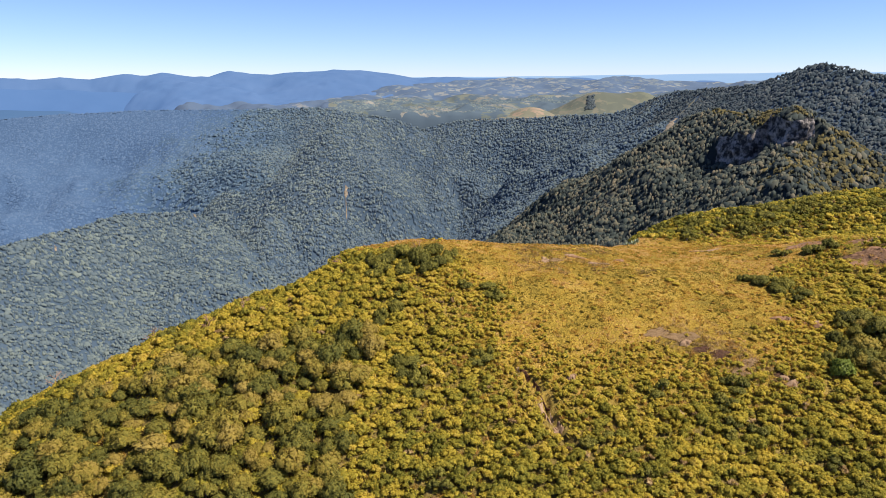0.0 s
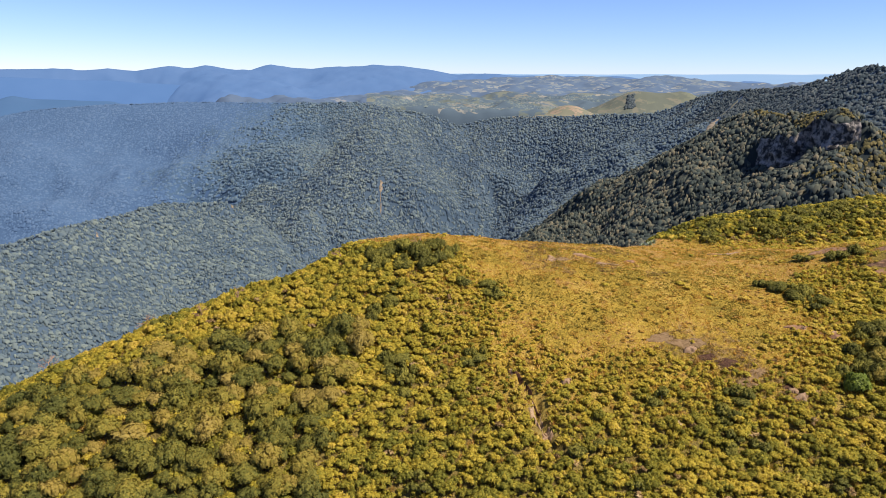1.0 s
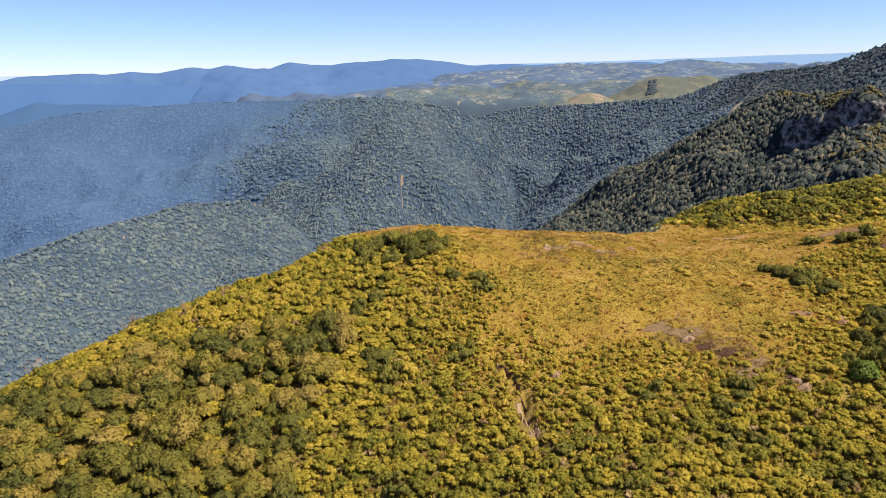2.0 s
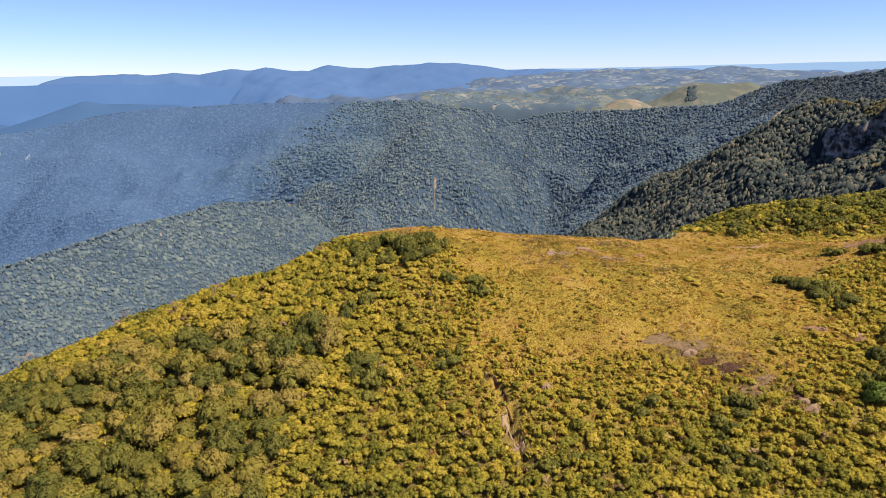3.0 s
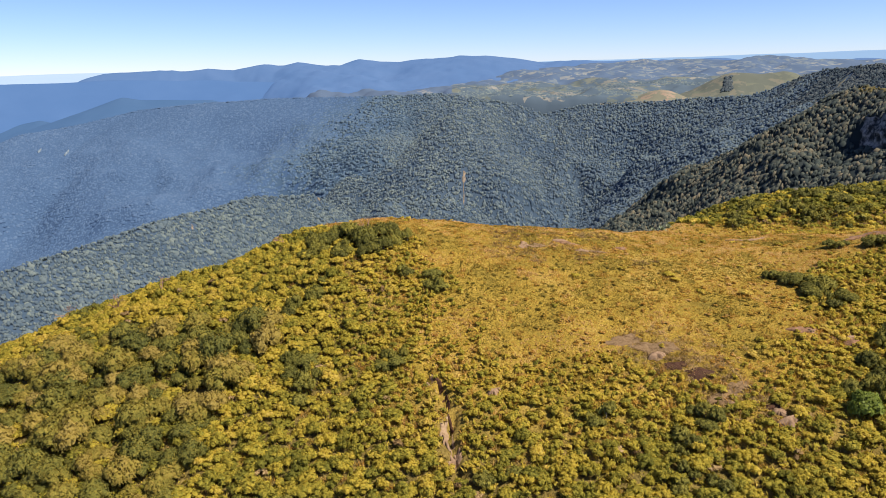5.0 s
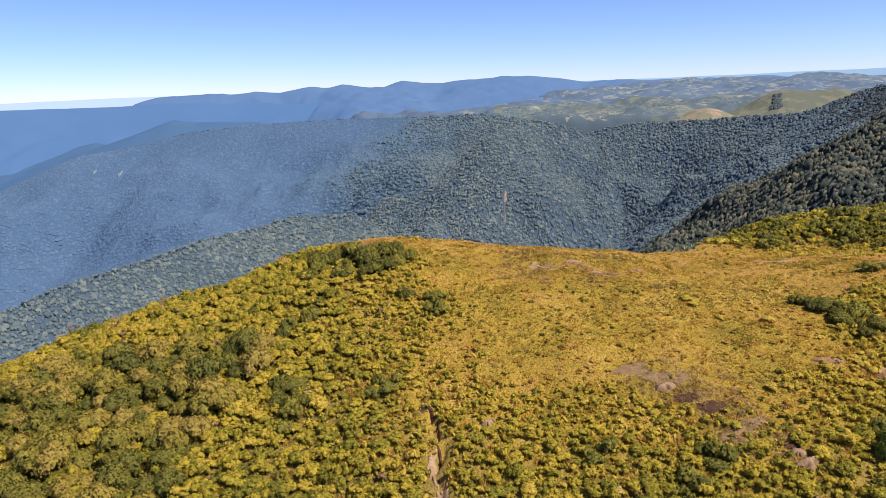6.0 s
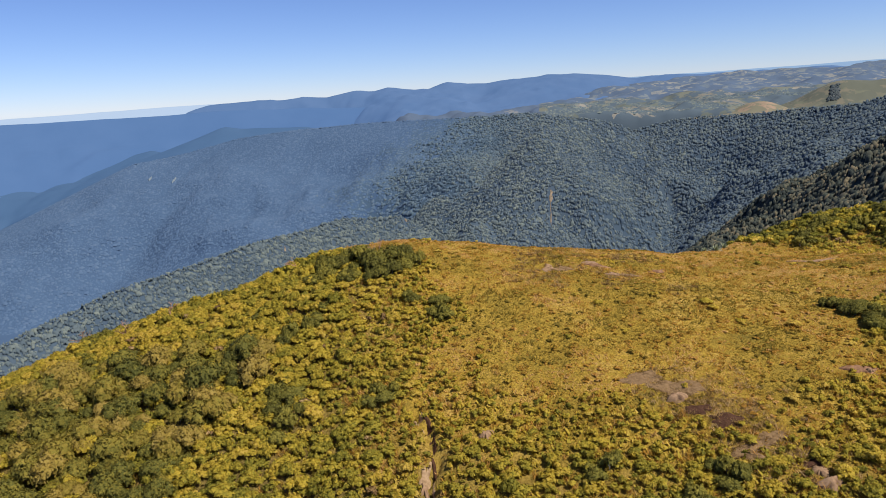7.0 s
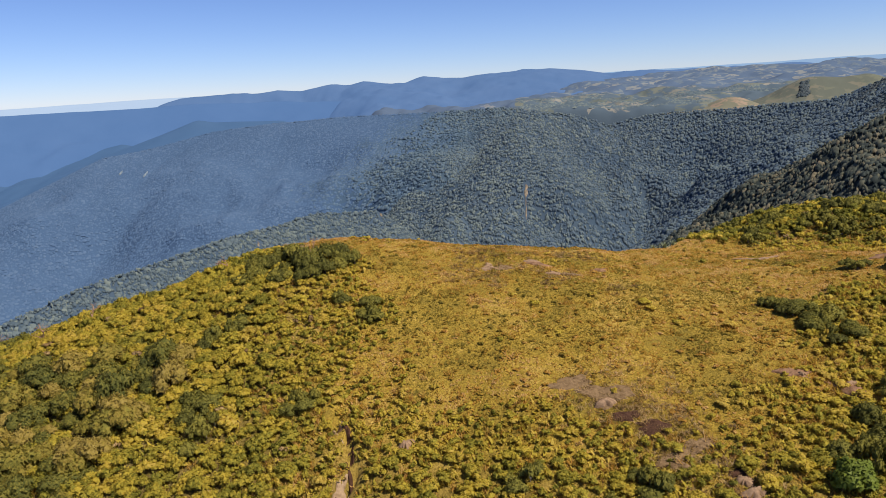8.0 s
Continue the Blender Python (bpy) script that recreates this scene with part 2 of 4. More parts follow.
def vnoise(x, y, seed=0):
    ix, iy = np.floor(x), np.floor(y)
    fx, fy = x - ix, y - iy
    fx, fy = fx * fx * (3 - 2 * fx), fy * fy * (3 - 2 * fy)
    a = lattice(ix, iy, seed) * (1 - fx) + lattice(ix + 1, iy, seed) * fx
    b = lattice(ix, iy + 1, seed) * (1 - fx) + lattice(ix + 1, iy + 1, seed) * fx
    return a * (1 - fy) + b * fy


def fbm(x, y, seed=0, octaves=4):
    out, amp = 0.0, 1.0
    for k in range(octaves):
        out = out + amp * (vnoise(x * 2 ** k, y * 2 ** k, seed + k) - 0.5)
        amp *= 0.5
    return out


def grid_tris(nu, nv):
    i = (np.arange(nu - 1)[:, None] * nv + np.arange(nv - 1)[None]).ravel()
    return np.concatenate([np.stack([i, i + nv, i + nv + 1], 1), np.stack([i, i + nv + 1, i + 1], 1)])


def smoothstep(a, b, x):
    t = np.clip((x - a) / (b - a), 0, 1)
    return t * t * (3 - 2 * t)


def bump2(x, y, a, b, s):
    return np.exp(-((x - a) ** 2 + (y - b) ** 2) / (2 * s * s))


# ---- the hill ----
FLOOR = -640.0
EDGE_X = (-120, -60, -42, -36, -28, -21, -17.5, -15.5, -8, 12, 30, 38, 44, 52, 66, 90, 130)
EDGE_Y = (60, 79, 87, 91, 95, 98, 101, 110, 114, 116, 122, 130, 146, 152, 156, 160, 160)


LAWN = (28.0, 96, 9.0, 8.0)  # middle and half sizes of the greener grass
TRAIL_Y, TRAIL_X = (66, 68.8, 70, 73.4, 75, 76.8, 79), (14.5, 13.2, 12.6, 12.2, 11, 9.5, 8.5)


def trail(x, y, width):
    """1 along the worn gully that runs down the near slope."""
    mid = np.interp(y, TRAIL_Y, TRAIL_X) + 0.25 * np.sin(y * 2.1)
    return np.exp(-((x - mid) / width) ** 2) * smoothstep(79.5, 77, y) * smoothstep(65, 67, y)


def hill_z(x, y):
    """Height of the bare ground of the hill: a slope that rises to a grassy top and breaks off behind it."""
    u, v = np.clip(x / 50, -1.1, 1.4), np.clip((y - 90) / 30, -1.0, 1.2)
    z = -29.87 + 0.05 * u + 7.39 * v - 3.86 * u * u - 0.26 * u * v - 4.29 * v * v + 3.59 * u ** 3 - 3.12 * u * u * v - 0.83 * u * v * v
    z = z + 4.4 * bump2(x, y, 61, 139, 11) + 11.0 * bump2(x, y, 96, 141, 19) + 2.0 * bump2(x, y, -3, 99, 9) + 3.2 * bump2(x, y, 66, 108, 9) - 2.2 * bump2(x, y, 45, 143, 5)
    z = z - 0.42 * np.maximum(60 - y, 0) - 0.75 * np.maximum(-55 - x, 0) - 0.30 * np.maximum(x - 100, 0)
    z = z - 0.95 * trail(x, y, 0.45)
    bank_s, bank_a = (x - 64.5) * 0.545 + (y - 98) * 0.838, (x - 64.5) * 0.838 - (y - 98) * 0.545
    z = z + 2.0 * smoothstep(-1.2, 1.2, bank_s) * np.exp(-((bank_a - 1) / 5.5) ** 2 - np.maximum(bank_s, 0) / 9)
    over = y - np.interp(x, EDGE_X, EDGE_Y)
    z = z - 1.15 * np.logaddexp(0, over / 1.6) * 1.6
    z = z + 0.5 * fbm(x / 9, y / 9, 3, 3) + 0.25 * fbm(x / 2.2, y / 2.2, 9, 2)
    return np.maximum(z, FLOOR + 40 * fbm(x / 300, y / 300, 5, 3))


def stretched(lo, hi, a, b, fine, far_steps):
    core = np.arange(lo, hi, fine)
    return np.concatenate([np.linspace(0, 1, far_steps)[::-1][:-1] ** 3 * (a - lo) + lo, core, np.linspace(0, 1, far_steps)[1:] ** 3 * (b - hi) + hi])


gx, gy = np.sort(np.concatenate([stretched(-70, 100, -4800, 4800, 1.05, 46), np.arange(7.62, 15.4, 0.22)])), stretched(52, 165, -4500, 4850, 0.95, 46)
X, Y = np.meshgrid(gx, gy, indexing="ij")
keep_in = np.maximum(np.hypot(X, Y) / 4900, 1)
X, Y = X / keep_in, Y / keep_in


def grassy(x, y):
    """1 on the grass of the hilltop, 0 in the scrub round it."""
    w = fbm(x / 7, y / 7, 71, 3)
    left = smoothstep(-2, 2, x - np.interp(y, (60, 78, 90, 100, 106, 120), (11, 11, 9.5, 5, -14, -18)) + 5 * w)
    front = smoothstep(-2.5, 2.5, y - np.interp(x, (0, 12, 22, 30, 40, 50), (80, 79, 80, 77, 80, 86)) + 6 * w)
    right = smoothstep(-2, 2, np.interp(y, (76, 85, 92, 100, 110, 125, 140), (43, 46, 47, 51, 70, 52, 42)) - x + 5 * w)
    return left * front * right * smoothstep(137, 131, y + 0.15 * x - 6 + 3 * w)


def lawn(x, y):
    """1 on the greener part of the grass."""
    w = 3 * fbm(x / 5, y / 5, 165, 3)
    return np.exp(-((x - LAWN[0] + w) / LAWN[2]) ** 4 - ((y - LAWN[1] - w) / LAWN[3]) ** 4)


def low_growth(x, y):
    """How much the scrub thins out and stays low near the grass: 1 close to it, 0 well away."""
    left = smoothstep(-14, 4, x - np.interp(y, (60, 78, 90, 100, 106, 120), (9, 9, 7, 3, -14, -18)))
    front = smoothstep(-13, 4, y - 78)
    right = smoothstep(-22, 4, np.interp(y, (76, 85, 92, 100, 110, 125, 140), (43, 46, 47, 51, 75, 56, 46)) - x)
    return left * front * right * smoothstep(134, 126, y)


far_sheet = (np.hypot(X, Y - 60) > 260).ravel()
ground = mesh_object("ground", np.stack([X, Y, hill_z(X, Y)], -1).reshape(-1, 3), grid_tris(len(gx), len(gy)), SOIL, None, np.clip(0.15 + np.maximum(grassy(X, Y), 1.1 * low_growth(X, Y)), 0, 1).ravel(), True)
# Beyond 260 m the sheet takes the forest colour with painted blue haze.
ground.data.materials.append(FOREST_FAR_HAZE)
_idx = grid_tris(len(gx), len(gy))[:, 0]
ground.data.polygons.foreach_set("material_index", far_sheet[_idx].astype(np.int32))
tagged(ground, "hilltop of ochre soil that falls away into a deep valley", "hill", "", "structure")


# ---- far ridges ----
def polar(az, el, d, eye=(0, 0, 0)):
    a, e = radians(az), radians(el)
    return (eye[0] + d * math.sin(a), eye[1] + d * math.cos(a), eye[2] + d * math.tan(e))


def crest_height(x, y, crest, front, back):
    """Height under the given crest, and the way to it, for evenly falling sides."""
    best, reach = np.full(x.shape, -1e9), np.full(x.shape, 1e9)
    for (x0, y0, z0), (x1, y1, z1) in zip(crest, crest[1:]):
        dx, dy = x1 - x0, y1 - y0
        s = np.clip(((x - x0) * dx + (y - y0) * dy) / (dx * dx + dy * dy), 0, 1)
        px, py = x0 + s * dx, y0 + s * dy
        r = np.hypot(x - px, y - py)
        side = front + (back - front) * smoothstep(-150, 150, np.hypot(x, y) - np.hypot(px, py))
        best, reach = np.maximum(best, z0 + s * (z1 - z0) - side * r), np.minimum(reach, r)
    return best, reach


def ridge_z(x, y, crest, front, back, rough, size, seed):
    """A ridge with its crest through the given places, its flanks broken by side spurs and hollows."""
    _, reach = crest_height(x, y, crest, front, back)
    w = smoothstep(0, 1.4 * size, reach) * size * 0.7
    best, _ = crest_height(x + w * fbm(x / size, y / size, seed + 5, 3), y + w * fbm(x / size, y / size, seed + 9, 3), crest, front, back)
    return best + rough * fbm(x / size, y / size, seed, 5) * smoothstep(0, size, reach)


def wavy(crest, step, amp, seed):
    """The crest with small knolls and dips between its turning points."""
    out = [crest[0]]
    for a, b in zip(crest, crest[1:]):
        n = max(1, int(math.dist(a[:2], b[:2]) / step))
        for k in range(1, n + 1):
            f = k / n
            p = [a[i] + f * (b[i] - a[i]) for i in range(3)]
            out.append((p[0], p[1], p[2] + amp * float(fbm(np.array(p[0] / step / 3), np.array(p[1] / step / 3), seed, 3))))
    return out


def spur_z(x, y):
    """The near spur, with a cliff across its brow."""
    z = ridge_z(x, y, SPUR, 0.74, 0.74, 12, 80, 11)
    front, along = cliff_side(x, y)
    on = smoothstep(-12, 8, along) * smoothstep(CLIFF_LONG + 12, CLIFF_LONG - 8, along)
    return z + on * np.where(front > 0, -(20 - 9 * smoothstep(60, 100, along)) * np.exp(-np.maximum(front, 0) / 40), 6 * np.exp(np.minimum(front, 0) / 30))


CLIFF_LINE = ((309, 754), (320, 706), (341, 708), (345, 678), (367, 677))
CLIFF_LONG = sum(math.dist(a, b) for a, b in zip(CLIFF_LINE, CLIFF_LINE[1:]))


def cliff_side(x, y):
    """Metres in front of the cliff's line (below 0: behind it), and metres along it."""
    best, front, along, run = np.full(x.shape, 1e9), np.zeros(x.shape), np.zeros(x.shape), 0.0
    for (x0, y0), (x1, y1) in zip(CLIFF_LINE, CLIFF_LINE[1:]):
        dx, dy = x1 - x0, y1 - y0
        ll = math.hypot(dx, dy)
        s = ((x - x0) * dx + (y - y0) * dy) / ll
        t = np.clip(s, 0, ll)
        r = np.hypot(x - x0 - t * dx / ll, y - y0 - t * dy / ll)
        side = np.sign((x - x0) * dy - (y - y0) * dx)
        near = r < best
        front, along, best = np.where(near, r * side, front), np.where(near, run + s, along), np.where(near, r, best)
        run += ll
    return front, along


def wall_z(x, y):
    return ridge_z(x, y, WALL, 0.72, 0.9, 30, 220, 23)


def slope_z(x, y):
    d = np.hypot(x, y)
    ribs = 24 * fbm((x + 0.25 * y) / 150, y / 1100, 33, 3)
    return ridge_z(x, y, SLOPE, 0.42, 0.42, 64, 420, 31) + ribs * smoothstep(2700, 2400, d) - 320 * smoothstep(-6, -1, np.degrees(np.arctan2(x, y)))


def ridge_sheet(name, height, az0, az1, d0, d1, mat, label, na=160, nd=80, floor_tone=0.5):
    az, d = np.radians(np.linspace(az0, az1, na)), np.linspace(d0, d1, nd)
    A, D = np.meshgrid(az, d, indexing="ij")
    x, y = D * np.sin(A), D * np.cos(A)
    z = np.maximum(height(x, y), FLOOR - 30)
    ob = mesh_object(name, np.stack([x, y, z], -1).reshape(-1, 3), grid_tris(na, nd)[:, ::-1], mat, None, np.full(na * nd, floor_tone), True)
    return tagged(ob, label, "mountain", "", "structure")


SPUR = [polar(*p) for p in ((2.5, -15.5, 1180), (6.22, -12.9, 1127), (7.38, -11.25, 1111), (8.77, -12.27, 1093), (10.58, -10.01, 1069), (12.81, -7.31, 1040), (14.98, -6.24, 1000), (17.11, -6.97, 966), (18.35, -6.92, 944), (19.31, -3.46, 926), (20.29, -2.82, 908), (21.89, -2.34, 876), (24.29, -2.67, 833), (26.17, -2.67, 801), (27.65, -2.46, 784), (28.82, -2.94, 777), (30.36, -3.76, 771), (32.25, -4.87, 763), (36, -6.2, 750), (42, -7.5, 740))]
WALL = [polar(*p) for p in ((42, -1, 1250), (33, 0, 1290), (30.18, 0.62, 1328), (28.57, 1.02, 1359), (26.64, 0.35, 1453), (24.47, -0.37, 1547), (22.93, -0.53, 1650), (20.95, -0.69, 1765), (18.92, -0.88, 1882), (17.27, -1.3, 2007), (15.62, -2.14, 2121), (13.9, -2.7, 2190), (10.34, -2.99, 2299), (7.15, -3.19, 2353), (3.45, -3.25, 2400), (1.12, -3.36, 2400), (-0.28, -3.65, 2396), (-1.45, -4.08, 2381), (-2.62, -3.51, 2366), (-4.47, -3.07, 2342), (-6.31, -2.9, 2310), (-7.68, -3.05, 2257), (-8.85, -3.89, 2176), (-10.05, -7.16, 2076), (-11.26, -12.16, 1978), (-14.25, -10.81, 1864), (-16.09, -13.51, 1819), (-18.5, -13.05, 1800), (-20.23, -10.13, 1795), (-24.94, -9.84, 1722), (-28.4, -10.67, 1615), (-33.37, -11.58, 1467), (-44, -14, 1300), (-66, -20, 1150))]
EYE_END = (29.7, 24.7, -6.2)
SLOPE = [polar(-4, -3.2, 2560), polar(-7, -2.55, 2580), polar(-10, -2.45, 2640), polar(-16, -2.5, 2760), polar(-22, -2.3, 2900), polar(-28.3, -2.3, 3040), polar(-31.5, -2.5, 3120)] + [polar(az, el, 3150, EYE_END) for az, el in ((-34, -2.7), (-37.8, -3.6), (-41.9, -4.3), (-46, -6.6), (-52, -8.6), (-62, -11), (-80, -14))]
RIDGE_D = [polar(az, el, 4000, EYE_END) for az, el in ((-25, -3.6), (-31, -2.1), (-35, -1.4), (-39.3, -3.05), (-42.9, -3.1), (-47.3, -4.4), (-85, -6))]
RIDGE_E = [polar(az, el, 4350) for az, el in ((-85, -0.7), (-50, -0.62), (-42, -0.7), (-36, -0.6), (-28, -0.75), (-18, -1.3))]
LINE_W = [polar(az, el, 4850) for az, el in ((-90, -0.3), (-49.8, -0.25), (-42, -0.12), (-36.7, -0.02), (-30, -0.1))]
RANGE_F = [polar(az, el, 4650) for az, el in ((-38, -0.9), (-35.5, -0.15), (-31.7, 0.02), (-27.7, 0.12), (-26.3, 0), (-24, 0.3), (-21.4, 0.42), (-19.1, 0.15), (-16.5, 0.52), (-13.3, 0.36), (-8.5, 0.8), (-4.2, 0.57), (-1.5, 0.2), (4.8, 0.17), (12.4, 0.05), (16.8, -0.05), (24, -0.1))]
LINE_X = [polar(az, el, 4850) for az, el in ((-4, 0.17), (4, 0.26), (10, 0.33), (17, 0.43), (24, 0.52), (36, 0.55))]

WALL, SLOPE, RANGE_F = wavy(WALL, 60, 12, 101), wavy(SLOPE, 110, 26, 103), wavy(RANGE_F, 40, 20, 105)
RIDGE_E = wavy(RIDGE_E, 80, 14, 111)
RIDGE_D, SPUR = wavy(RIDGE_D, 70, 80, 107), wavy(SPUR, 30, 5, 109)


def ridge_d_z(x, y):
    return ridge_z(x, y, RIDGE_D, 0.3, 0.4, 40, 300, 41)


def ridge_e_z(x, y):
    return ridge_z(x, y, RIDGE_E, 0.6, 0.6, 14, 300, 43)


def range_f_z(x, y):
    return ridge_z(x, y, RANGE_F, 0.22 + 0.5 * smoothstep(-20, -30, np.degrees(np.arctan2(x, y))), 0.6, 36, 260, 47)


def line_w_z(x, y):
    return ridge_z(x, y, LINE_W, 0.25, 0.5, 4, 300, 57)


def line_x_z(x, y):
    return ridge_z(x, y, LINE_X, 0.25, 0.5, 4, 300, 53)


# The last number darkens the slope under the crowns, painting shade in their gaps.
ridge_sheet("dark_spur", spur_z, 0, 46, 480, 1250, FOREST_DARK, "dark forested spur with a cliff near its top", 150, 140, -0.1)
ridge_sheet("valley_wall", wall_z, -68, 46, 850, 2700, FOREST_MID_HAZE, "haze-tinted blue-green forested valley wall with a long spur", 220, 110, 0.0)
long_slope = ridge_sheet("long_slope", slope_z, -78, 8, 1300, 3700, FOREST_MID_HAZE, "hazy blue forested mountainside across the valley", 240, 140, 0.05)
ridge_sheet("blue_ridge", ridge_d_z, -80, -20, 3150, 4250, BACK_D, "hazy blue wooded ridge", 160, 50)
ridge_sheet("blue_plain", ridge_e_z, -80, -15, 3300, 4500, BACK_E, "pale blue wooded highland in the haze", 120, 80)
ridge_sheet("far_mountains", range_f_z, -42, 26, 3300, 4750, BACK_F, "long haze-blue mountain range on the skyline", 400, 45)
ridge_sheet("farthest_highland", line_x_z, -6, 40, 4350, 4890, BACK_X, "faint haze-blue highland on the horizon", 120, 20)


ridge_sheet("hazy_lowland", line_w_z, -85, -28, 4550, 4890, BACK_W, "faint haze-blue lowland on the horizon", 100, 16)


def farm_z(x, y):
    """Rolling country behind the valley wall, higher towards the mountains."""
    d, a = np.hypot(x, y), np.degrees(np.arctan2(x, y))
    top = np.interp(a, (-24, -12, -4, 2, 12, 20, 40), (-150, -90, -40, -10, -10, -12, -12))
    z = np.interp(d, (2400, 2800, 3400), (-150, -128, -118)) + (top + 112) * smoothstep(3300, 4520, d)
    z = z + (66 - 22 * smoothstep(3500, 4300, d)) * (fbm(x / 240, y / 240, 61, 4) + 0.14) * smoothstep(2450, 2900, d)
    z = z - 130 * smoothstep(-8.9, -11.5, a) * smoothstep(3220, 2950, d) - 130 * smoothstep(-19.5, -22.4, a)
    return z - 22 * smoothstep(-4.5, -12, a) - 700 * smoothstep(2760, 2460, d) - 60 * smoothstep(4530, 4640, d)


def knoll_z(x, y):
    d, a = np.hypot(x, y), np.degrees(np.arctan2(x, y))
    z = -142 + 88 * np.exp(-((a - 12.6) / 2.6) ** 2 - ((d - 2950) / 150) ** 2) + 84 * np.exp(-((a - 16.4) / 2.2) ** 2 - ((d - 3020) / 140) ** 2)
    return z + 6 * fbm(x / 60, y / 60, 67, 3)


def field_z(x, y):
    d, a = np.hypot(x, y), np.degrees(np.arctan2(x, y))
    return -152 + 48 * np.exp(-((a - 7.6) / 1.9) ** 2 - ((d - 2800) / 110) ** 2) + 4 * fbm(x / 60, y / 60, 69, 3)


ridge_sheet("hazy_foothills", farm_z, -22.5, -8.9, 2950, 3620, FOOTHILL_HAZE, "hazy blue wooded foothills with few pale fields", 100, 50)
ridge_sheet("farmland", farm_z, -9, 40, 2400, 3650, FARM_HAZE, "rolling farmland of pastures and woods", 320, 90)
ridge_sheet("far_farmland", farm_z, -23, 40, 3600, 4640, FARM_FAR_HAZE, "hazy hills of pale fields and woods", 320, 70)
ridge_sheet("pasture_knoll", knoll_z, 7, 21, 2650, 3350, PASTURE_HAZE, "olive-green pasture knoll with a dark copse", 100, 50)
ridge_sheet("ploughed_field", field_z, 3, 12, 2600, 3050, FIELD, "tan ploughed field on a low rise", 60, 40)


# ---- foliage ----
rng = np.random.default_rng(7)


def ico(sub):
    bm = bmesh.new()
    bmesh.ops.create_icosphere(bm, subdivisions=sub, radius=1.0)
    v = np.array([p.co[:] for p in bm.verts])
    f = np.array([[w.index for w in p.verts] for p in bm.faces])
    bm.free()
    return v, f


ICO1, ICO2 = ico(1), ico(2)


def unit(v):
    return v / np.maximum(np.linalg.norm(v, axis=-1, keepdims=True), 1e-9)


def loose(v, f, jitter, grow=1.12):
    """The triangles of a shape taken apart into leafy flakes."""
    t = v[f]
    mid = t.mean(1, keepdims=True)
    p = mid + (t - mid) * grow + jitter * rng.normal(size=t.shape)
    return p.reshape(-1, 3), np.arange(3 * len(f)).reshape(-1, 3)


def joined(pieces):
    V, F, N, n = [], [], [], 0
    for v, f, nr in pieces:
        V.append(v)
        F.append(f + n)
        N.append(nr)
        n += len(v)
    return np.concatenate(V), np.concatenate(F), np.concatenate(N)


def dome(sub, low):
    """A lumpy tree crown without its underside."""
    v, f = ICO1 if sub == 1 else ICO2
    v = v * (1 + 0.22 * (rng.random((len(v), 1)) - 0.5) * 2)
    keep = v[f][:, :, 2].mean(1) > low
    used = np.unique(f[keep])
    back = np.full(len(v), -1)
    back[used] = np.arange(len(used))
    return v[used], back[f[keep]]


def bud(sides=5):
    """A small far-off crown: a rounded cone, its top off the middle."""
    a = np.arange(sides) * 6.2832 / sides
    r = 0.8 + 0.4 * rng.random(sides)
    V = [(r[k] * math.cos(a[k]), r[k] * math.sin(a[k]), -0.35) for k in range(sides)] + [(0.7 * (rng.random() - 0.5), 0.7 * (rng.random() - 0.5), 0.45)]
    return np.array(V), np.array([(k, (k + 1) % sides, sides) for k in range(sides)])


def lumpy_crown(lobes, low=0.0):
    """A broken tree crown of several uneven domes, one often taller than the rest."""
    V, F, n = [], [], 0
    for k in range(lobes):
        v, f = dome(1, low)
        a, r = 6.2832 * k / lobes + rng.random(), 0.25 + 0.4 * rng.random()
        s = (0.85 if lobes == 2 else 0.62) * (0.65 + 0.6 * rng.random())
        v = v * (1 + 0.16 * rng.normal(size=(len(v), 1))) * s
        V.append(v + (r * math.cos(a), r * math.sin(a), 0.4 * rng.random()))
        F.append(f + n)
        n += len(v)
    return np.concatenate(V), np.concatenate(F)


def leaf_crown(lobes, cards, size, flat=0.75, spread=0.55):
    """A crown of radius 1: several rounded lobes, each closely set with leaf clumps round a core of leaves."""
    out, centres = [], []
    for k in range(lobes):
        a, r = 2.399963 * k + rng.random(), spread * math.sqrt((k + 0.3) / lobes)
        centres.append((r * math.cos(a), r * math.sin(a), 0.22 + 0.30 * (1 - (r / spread) ** 2) + 0.24 * rng.random(), 0.24 + 0.20 * rng.random()))
    centres = np.array(centres)
    for cx, cy, cz, cr in centres:
        v, f = loose(*dome(1, -0.25), 0.08)
        c = np.array((cx, cy, cz))
        out.append((v * (cr * 0.76, cr * 0.76, cr * 0.76 * flat) + c, f, unit(unit(v) + 0.35 * unit(c) + (0, 0, 0.2))))
    c = centres[np.arange(cards) % lobes]
    d = rng.normal(size=(cards, 3))
    d[:, 2] = np.abs(d[:, 2]) * 1.15 - 0.40
    d = unit(d)
    p = c[:, :3] + d * (c[:, 3] * (0.80 + 0.34 * rng.random(cards) ** 1.5))[:, None] * (1, 1, flat)
    nrm = unit(d + 0.55 * rng.normal(size=(cards, 3)) + (0, 0, 0.35))
    t = unit(np.cross(nrm, rng.normal(size=(cards, 3))))
    b = np.cross(nrm, t)
    s = (size * (0.55 + 0.9 * rng.random(cards)))[:, None]
    V = np.stack([p - t * s - b * s * 0.6, p + t * s - b * s * 0.5, p + b * s + nrm * s * 0.25], 1)
    shade = unit(d + 0.4 * unit(c[:, :3]) + 0.30 * rng.normal(size=(cards, 3)) + (0, 0, 0.2))
    out.append((V.reshape(-1, 3), np.arange(3 * cards).reshape(-1, 3), np.repeat(shade, 3, 0)))
    return joined(out)


